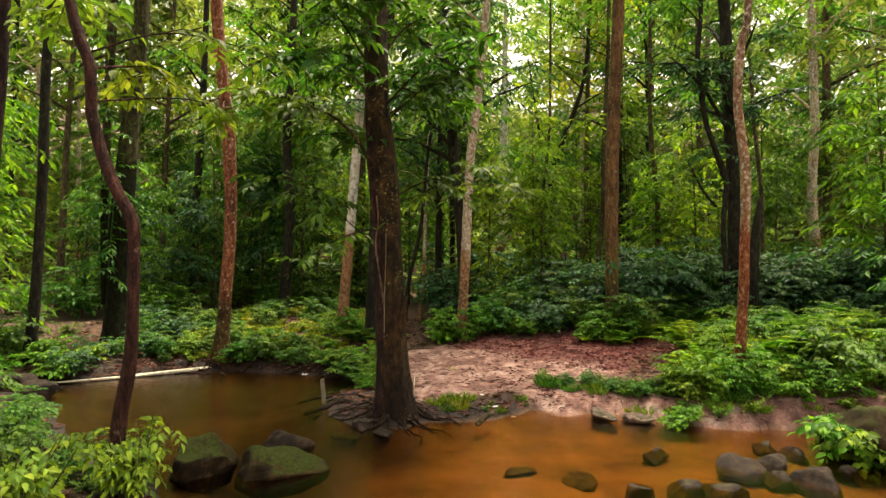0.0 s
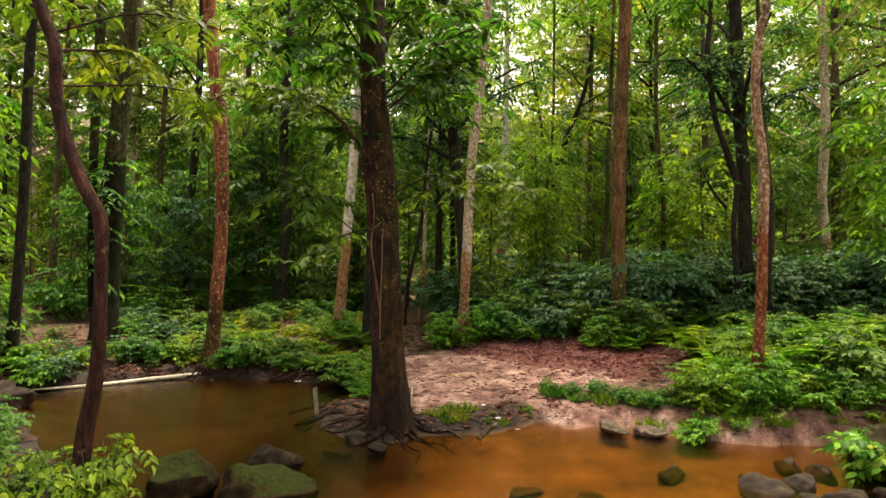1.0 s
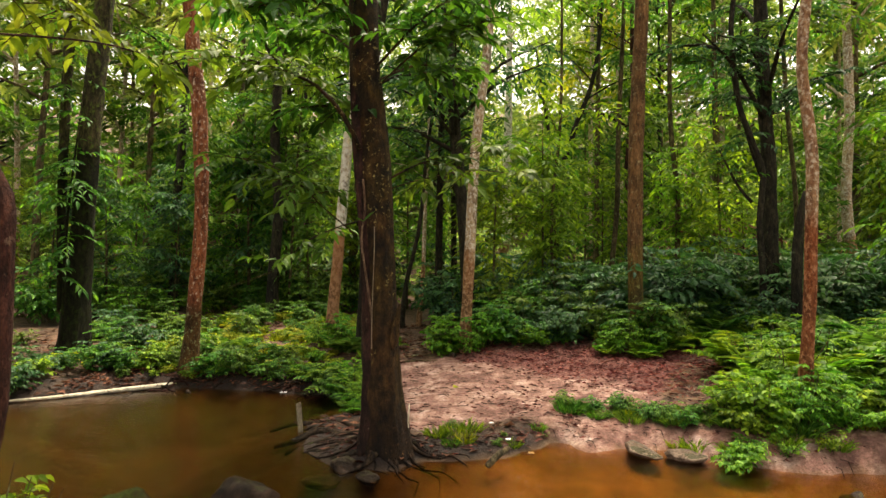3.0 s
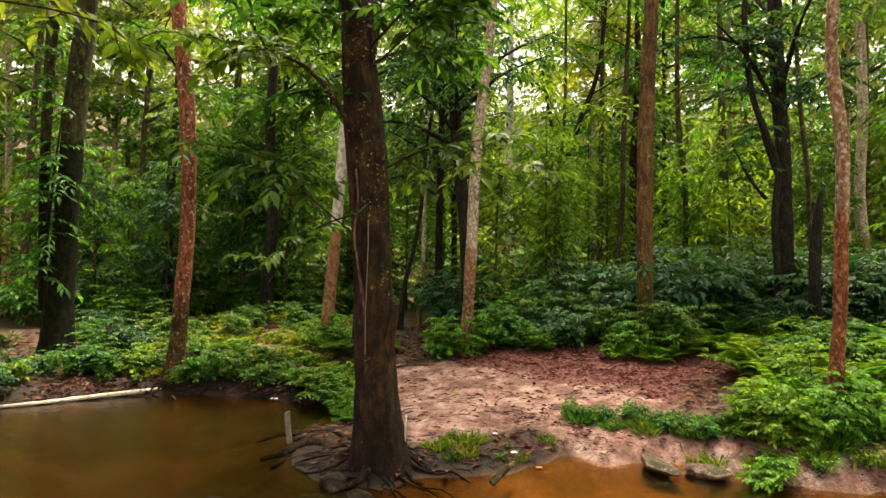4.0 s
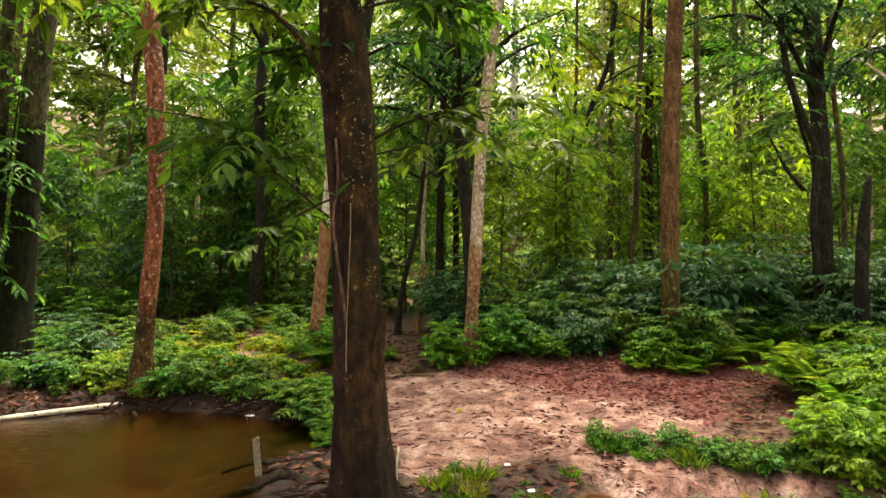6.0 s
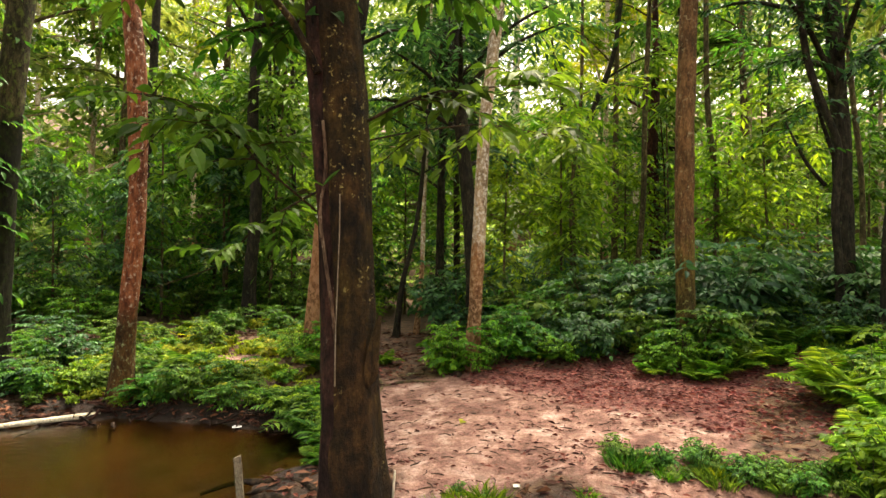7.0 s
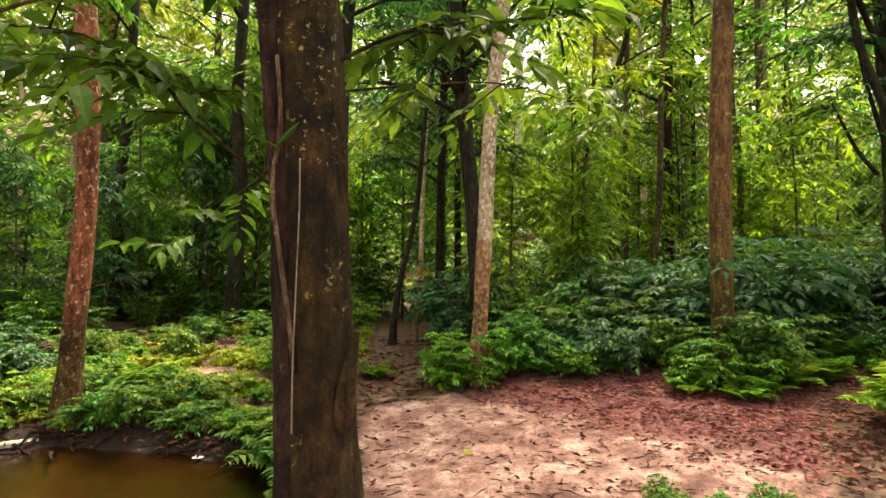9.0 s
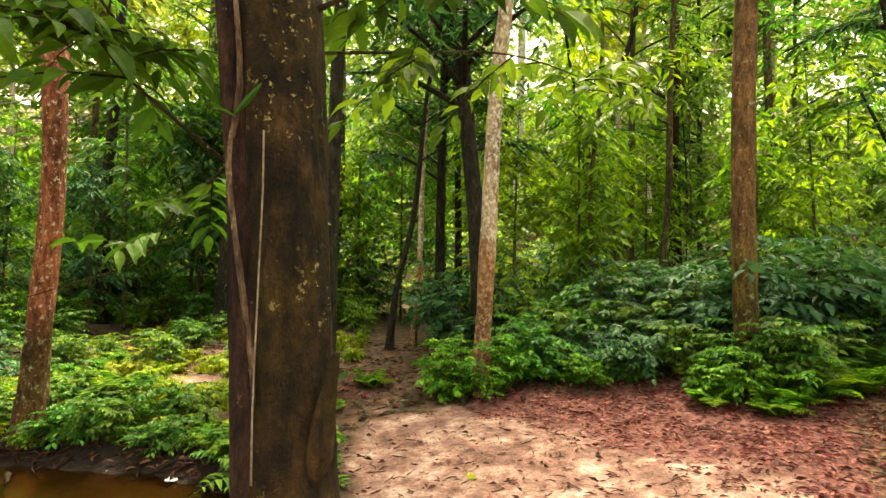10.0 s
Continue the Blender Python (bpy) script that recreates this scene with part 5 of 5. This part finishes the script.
WETS = "smooth brown stone lying wet in the stream"
for k, (x, y, z, sx, sy, sz, mat, what) in enumerate([
        (-1.36, 4.8, 0.0, 0.40, 0.26, 0.19, MOSS_STONE, "mossy green rounded boulder in the stream"),
        (-1.50, 5.55, -0.01, 0.24, 0.2, 0.17, STONE, "brown rounded boulder in the pool"),
        (-2.0, 4.75, 0.03, 0.26, 0.26, 0.26, MOSS_STONE, "mossy green rounded boulder in the stream"),
        (-0.87, 6.2, 0.02, 0.13, 0.1, 0.06, STONE, WETS), (-0.62, 5.95, 0.0, 0.1, 0.08, 0.05, STONE, WETS),
        (-1.05, 5.95, -0.01, 0.16, 0.11, 0.05, STONE, WETS),
        (2.08, 5.55, -0.04, 0.15, 0.1, 0.08, STONE, WETS), (1.22, 4.95, -0.09, 0.2, 0.13, 0.08, STONE, WETS),
        (1.85, 6.72, 0.04, 0.20, 0.12, 0.07, PALE_STONE, "pale flat stone at the water's edge"), (2.25, 6.6, 0.02, 0.16, 0.13, 0.06, PALE_STONE, "pale flat stone at the water's edge"),
        (2.67, 5.1, -0.03, 0.19, 0.16, 0.17, STONE, WETS), (3.05, 5.25, -0.04, 0.16, 0.13, 0.13, STONE, WETS), (2.9, 4.92, -0.05, 0.15, 0.14, 0.13, STONE, WETS),
        (3.15, 4.78, -0.04, 0.21, 0.16, 0.16, STONE, WETS), (2.32, 4.66, -0.07, 0.19, 0.14, 0.12, STONE, WETS), (1.99, 4.66, -0.07, 0.19, 0.13, 0.12, STONE, WETS),
        (1.66, 4.64, -0.06, 0.15, 0.13, 0.14, STONE, WETS), (3.43, 5.6, -0.04, 0.15, 0.11, 0.1, STONE, WETS), (3.25, 5.8, -0.04, 0.14, 0.12, 0.1, STONE, WETS),
        (2.75, 5.45, -0.06, 0.11, 0.1, 0.09, STONE, WETS), (0.7, 5.2, -0.1, 0.16, 0.11, 0.07, STONE, WETS), (3.6, 5.1, -0.05, 0.13, 0.11, 0.1, STONE, WETS),
        (4.12, 5.45, 0.12, 0.42, 0.4, 0.36, MOSS_STONE, "large brown mossy boulder at the stream's edge"),
        (-5.7, 7.5, 0.12, 0.3, 0.25, 0.2, STONE, "grey boulder on the pool's bank"), (-5.35, 7.3, 0.08, 0.25, 0.2, 0.14, STONE, "grey boulder on the pool's bank"),
        (0.05, 10.7, 0.27, 0.09, 0.08, 0.1, STONE, "small grey stone on the sand")]):
    boulder(x, y, z - (0.035 if z < 0 else 0), sx, sy, sz, mat, k + 1, what, k * 37.0, 4)


# ---------------------------------------------------------------- wood, roots, litter
def stick(name, pts, mat, what, category, seg=9, rough=0.15, step=0.08):
    base = Vector(pts[0][:3])
    geo = tube([(p[0] - base.x, p[1] - base.y, p[2] - base.z, p[3]) for p in pts], step, seg, rough)
    ob = tagged(new(name, mesh_of(name, *geo, mat, True)), what, category)
    ob.location = base
    return ob


stick("fallen_log", [(-3.93, 9.36, 0.05, 0.034), (-4.5, 8.96, 0.04, 0.028), (-5.1, 8.5, 0.03, 0.020), (-5.7, 8.05, 0.04, 0.010)], WHITE_WOOD,
      "bleached white fallen log lying along the pool's edge", "log")


def stake():
    """A split board driven into the mud, leaning, with a broken top."""
    bm = bmesh.new()
    bmesh.ops.create_cube(bm, size=1.0)
    bmesh.ops.subdivide_edges(bm, edges=[e for e in bm.edges if abs(e.verts[0].co.z - e.verts[1].co.z) > 0.5], cuts=7)
    for v in bm.verts:
        up = v.co.z + 0.5
        v.co = Vector((v.co.x * (0.052 + 0.006 * noise.noise(Vector((v.co.x * 3, up * 4, 1)))), v.co.y * 0.022, up * 0.62 + (0.02 if up > 0.9 and v.co.x > 0 else 0)))
        v.co.x += 0.012 * math.sin(up * 3)
    bmesh.ops.bevel(bm, geom=bm.edges[:], offset=0.003, segments=1, affect="EDGES")
    me = bpy.data.meshes.new("stake")
    bm.to_mesh(me)
    bm.free()
    me.materials.append(GREY_WOOD)
    ob = tagged(new("stake", me), "weathered grey board standing in the shallow pool", "stake")
    ob.matrix_basis = pose(-1.53, 7.26, -0.32, 2, -4, 12)


stake()
for pts in ([(-1.72, 6.93, -0.06, 0.03), (-1.5, 7.0, 0.0, 0.04), (-1.36, 7.13, 0.05, 0.05), (-1.2, 7.1, 0.05, 0.045), (-1.05, 6.96, 0.05, 0.055), (-0.9, 6.9, 0.09, 0.05), (-0.7, 6.7, 0.15, 0.08)],
            [(-1.95, 7.5, -0.07, 0.02), (-1.7, 7.6, -0.01, 0.025), (-1.45, 7.5, 0.03, 0.035), (-1.2, 7.48, 0.05, 0.03), (-1.0, 7.28, 0.06, 0.045), (-0.8, 7.0, 0.09, 0.05)],
            [(-1.45, 6.5, -0.07, 0.02), (-1.28, 6.6, 0.0, 0.035), (-1.1, 6.57, 0.03, 0.04), (-0.95, 6.64, 0.07, 0.045), (-0.74, 6.58, 0.13, 0.06)],
            [(-1.3, 7.12, 0.04, 0.035), (-1.4, 7.3, 0.03, 0.03), (-1.6, 7.4, -0.05, 0.02)],
            [(-1.1, 7.0, 0.04, 0.03), (-1.2, 6.86, 0.02, 0.03), (-1.4, 6.8, -0.02, 0.025), (-1.55, 6.72, -0.07, 0.015)],
            [(-0.78, 6.36, 0.07, 0.05), (-0.93, 6.33, 0.03, 0.035), (-1.12, 6.4, -0.04, 0.02)],
            [(-0.60, 6.26, 0.10, 0.04), (-0.66, 6.18, 0.04, 0.03), (-0.8, 6.12, -0.02, 0.02)]):
    stick("root", [(x, y, z, r * 0.75) for x, y, z, r in pts], MUD_ROOT, "knobbly mud-brown tree root at the pool's edge", "root", 10, 0.8, 0.035)
stick("dead_stick", [(-0.33, 6.46, 0.14, 0.009), (-0.335, 6.45, 0.32, 0.008), (-0.325, 6.45, 0.5, 0.006)], WHITE_WOOD, "pale thin dead stick leaning on the thick trunk", "stick", 6, 0.2)
SHORE_ROOTS = np.random.default_rng(92)
for k in range(34):
    x = SHORE_ROOTS.uniform(-4.4, -1.5)
    y = 9.05 + 0.35 * SHORE_ROOTS.uniform(0, 1) + 0.35 * math.exp(-((x + 3.0) / 0.8) ** 2) - 0.35 * max(0, x + 2.2)
    a, length, thick = SHORE_ROOTS.uniform(2.4, 7.0), SHORE_ROOTS.uniform(0.2, 0.7), SHORE_ROOTS.uniform(0.006, 0.022)
    pts = []
    for s in np.linspace(0, 1, 6):
        a += SHORE_ROOTS.normal(0, 0.2)
        x, y = x + math.cos(a) * length / 6, y + math.sin(a) * length / 9
        pts.append((x, y, max(height(x, y), -0.03) + thick * 0.5 + 0.05 * math.sin(s * math.pi) * SHORE_ROOTS.uniform(0, 1), thick * (1.2 - 0.8 * s)))
    stick("root", pts, (ROOT, BARK_MAROON)[k % 2], "dark tangled root along the pool's muddy edge", "root", 6, 0.35, 0.06)
ROOTS = np.random.default_rng(91)
for k in range(26):
    a = ROOTS.uniform(2.2, 4.4) if k < 9 else ROOTS.uniform(-1.5, 1.0)
    length, thick = ROOTS.uniform(0.25, 0.8), ROOTS.uniform(0.006, 0.02)
    pts = []
    for s in np.linspace(0, 1, 7):
        a += ROOTS.normal(0, 0.12)
        x = -0.53 + math.cos(a) * (0.16 + length * s)
        y = 6.5 + math.sin(a) * (0.16 + length * s) * 0.8
        z = max(height(x, y), -0.05) + thick * ROOTS.uniform(-0.6, 0.8) + 0.08 * (1 - s) ** 4
        pts.append((x, y, z if s < 1 else height(x, y) - 0.03, thick * (1.25 - 0.95 * s)))
    stick("root", pts, ROOT, "dark wet tree root crossing the mud", "root", 7, 0.35, 0.06)
for pts in ([(-0.9, 10.4, 0.2, 0.03), (-0.6, 10.55, 0.24, 0.028), (-0.25, 10.5, 0.25, 0.02), (0.1, 10.6, 0.26, 0.01)],
            [(-0.95, 10.9, 0.22, 0.025), (-0.7, 11.2, 0.24, 0.02), (-0.85, 11.6, 0.24, 0.012)],
            [(-1.35, 11.0, 0.24, 0.03), (-1.05, 10.75, 0.26, 0.028), (-0.9, 10.25, 0.2, 0.022), (-1.0, 9.8, 0.16, 0.01)],
            [(-0.75, 10.85, 0.24, 0.045), (-0.5, 10.9, 0.27, 0.04), (-0.2, 10.85, 0.26, 0.025)],
            [(0.38, 6.22, 0.03, 0.03), (0.5, 6.3, 0.12, 0.028), (0.58, 6.38, 0.14, 0.02)]):
    stick("root", pts, BARK_BROWN, "brown tree root lying on the sand", "root", 8, 0.2)
vine = [(-0.650, 6.270, 2.116, 0.003), (-0.647, 6.270, 1.920, 0.003), (-0.651, 6.270, 1.709, 0.003), (-0.655, 6.270, 1.465, 0.003), (-0.658, 6.270, 1.259, 0.003), (-0.655, 6.270, 1.022, 0.0045)]
stick("vine", vine, GREY_WOOD, "thin pale vine hanging down the thick trunk", "vine", 6, 0.1)
liana = [(-0.764, 6.300, 2.548, 0.014), (-0.741, 6.300, 2.270, 0.016), (-0.769, 6.300, 2.014, 0.016), (-0.744, 6.300, 1.816, 0.017), (-0.710, 6.300, 1.602, 0.018), (-0.676, 6.300, 1.391, 0.017), (-0.665, 6.300, 1.261, 0.012)]
stick("liana", [(x, y, z, r * 0.62) for x, y, z, r in liana], LIANA, "pale mottled liana climbing the thick trunk", "liana", 8, 0.25)

perch = np.random.default_rng(6)
epiphyte = tagged(new("strap_fern", mesh_of("strap_fern", *leaves([(0, 0, 0), (0.01, 0, 0), (0, -0.01, 0)], [(0.9, -0.35, 0.8), (-0.5, -0.4, 0.2), (-0.9, -0.3, 0.5)], [0.16, 0.08, 0.1], 0.13, True, 0.2, perch), LEAF_MID)),
                  "small bright green strap fern growing on the thick trunk", "fern")
epiphyte.location = (-0.755, 6.28, 2.16)


def litter():
    r = np.random.default_rng(401)
    n = 52000
    x, y = r.uniform(-1.6, 5.0, n), r.uniform(6.3, 12.6, n)
    red = litter_share(x, y)
    patchy = np.clip(0.42 + 0.5 * wobble(x, y, 2.9, 0.7) * wobble(x, y, 1.3, 2.2) + 0.35 * wobble(x, y, 6.7, 1.1) + 0.25 * wobble(x, y, 13.0, 4.0), 0, 1.3)
    keep = (r.uniform(0, 1, n) < np.clip(red * 0.8 * (0.4 + patchy) + (0.2 + 0.45 * np.clip(x / 2.2, 0, 1)) * patchy ** 1.6 + 0.03 + 0.2 * np.exp(-((shore_distance(x, y) - 0.25) / 0.28) ** 2) * (x < 1.3), 0, 1)) & (ground_height(x, y) > 0.03)
    x, y = x[keep], y[keep]
    n = len(x)
    a = r.uniform(0, 2 * math.pi, n)
    way = np.stack([np.cos(a), np.sin(a), r.uniform(-0.1, 0.25, n)], 1)
    place = np.stack([x, y, ground_height(x, y) + r.uniform(0.006, 0.02, n)], 1)
    back = litter_share(x, y) > 0.15
    for where, mat, what in ((back, LEAF_DRY, "thick red-brown fallen leaves at the back of the clearing"), (~back, LEAF_BROWN, "scattered dark brown fallen leaves on the sand")):
        k = int(where.sum())
        geo = leaves(place[where], way[where], 0.02 + 0.07 * r.uniform(0, 1, k) ** 2, 0.36, False, 0.6, r)
        tagged(new("leaf_litter", mesh_of("leaf_litter", *geo, mat)), what, "leaf litter", kind="stuff")
    n = 14000
    x, y = r.uniform(-8, 7, n), r.uniform(3.0, 15.0, n)
    keep = (ground_height(x, y) > 0.02) & (sand_share(x, y) < 0.4)
    x, y = x[keep], y[keep]
    n = len(x)
    a = r.uniform(0, 2 * math.pi, n)
    way = np.stack([np.cos(a), np.sin(a), r.uniform(-0.1, 0.3, n)], 1)
    place = np.stack([x, y, ground_height(x, y) + r.uniform(0.006, 0.02, n)], 1)
    tagged(new("forest_floor_leaves", mesh_of("forest_floor_leaves", *leaves(place, way, r.uniform(0.05, 0.16, n), 0.42, False, 0.3, r), LEAF_BROWN)),
           "brown dead leaves under the plants", "leaf litter", kind="stuff")
    n = 2600
    x, y = r.uniform(-5.2, -1.2, n), r.uniform(8.0, 10.0, n)
    keep = (ground_height(x, y) > 0.0) & (shore_distance(x, y) < 0.55) & (x < -1.3)
    x, y = x[keep], y[keep]
    n = len(x)
    a = r.uniform(0, 2 * math.pi, n)
    way = np.stack([np.cos(a), np.sin(a), r.uniform(-0.2, 0.5, n)], 1)
    place = np.stack([x, y, ground_height(x, y) + r.uniform(0.005, 0.03, n)], 1)
    tagged(new("bank_debris", mesh_of("bank_debris", *leaves(place, way, r.uniform(0.04, 0.12, n), 0.32, True, 0.5, r), LEAF_BROWN)),
           "wet brown leaves caught along the pool's edge", "leaf litter", kind="stuff")
    n = 420
    x, y = r.uniform(-1.2, 3.6, n), 6.3 + 4.5 * r.uniform(0, 1, n) ** 1.7
    keep = (ground_height(x, y) > 0.03)
    bits = []
    for px, py, pa, pl in zip(x[keep], y[keep], r.uniform(0, 6.28, n), r.uniform(0.04, 0.15, n)):
        z = height(px, py) + 0.008
        ex, ey = px + math.cos(pa) * pl, py + math.sin(pa) * pl
        bits.append(tube([(px, py, z, 0.004), ((px + ex) / 2 + 0.01, (py + ey) / 2, z + 0.004, 0.004), (ex, ey, height(ex, ey) + 0.006, 0.002)], 0.1, 4))
    tagged(new("twigs", mesh_of("twigs", *joined(bits), ROOT)), "small dark twigs on the sand", "twigs", kind="stuff")


litter()


def scrap(x, y, size, what, seed):
    r = np.random.default_rng(seed)
    n = 7
    v = [(i / (n - 1) - 0.5, j / (n - 1) - 0.5, 0) for i in range(n) for j in range(n)]
    v = np.array(v) * size + r.normal(0, size * 0.06, (n * n, 3))
    v[:, 2] = np.abs(v[:, 2]) + 0.012
    f = [t for i in range(n - 1) for j in range(n - 1) for a in (i * n + j,) for t in ((a, a + n, a + n + 1), (a, a + n + 1, a + 1))]
    ob = tagged(new("plastic_scrap", mesh_of("plastic_scrap", v, f, PLASTIC)), what, "litter")
    ob.location = (x, y, height(x, y))


scrap(0.62, 6.84, 0.055, "crumpled white plastic scrap on the sand", 1)
scrap(0.83, 6.72, 0.05, "crumpled white plastic scrap on the sand", 2)
scrap(0.48, 7.27, 0.05, "crumpled white plastic scrap on the sand", 4)
scrap(-2.28, 9.1, 0.09, "crumpled white plastic scrap on the pool's bank", 3)
r5 = np.random.default_rng(5)
fallen = tagged(new("fallen_leaf", mesh_of("fallen_leaf", *leaves([(0, 0, 0.015), (0.01, 0.01, 0.02)], [(1, 0.3, 0.15), (0.2, 1, 0.3)], 0.09, 0.55, True, 0.2, r5), LEAF_YELLOW)),
                "bright yellow fallen leaf on the sand", "leaf")
fallen.location = (0.07, 8.79, height(0.07, 8.79))

settle()
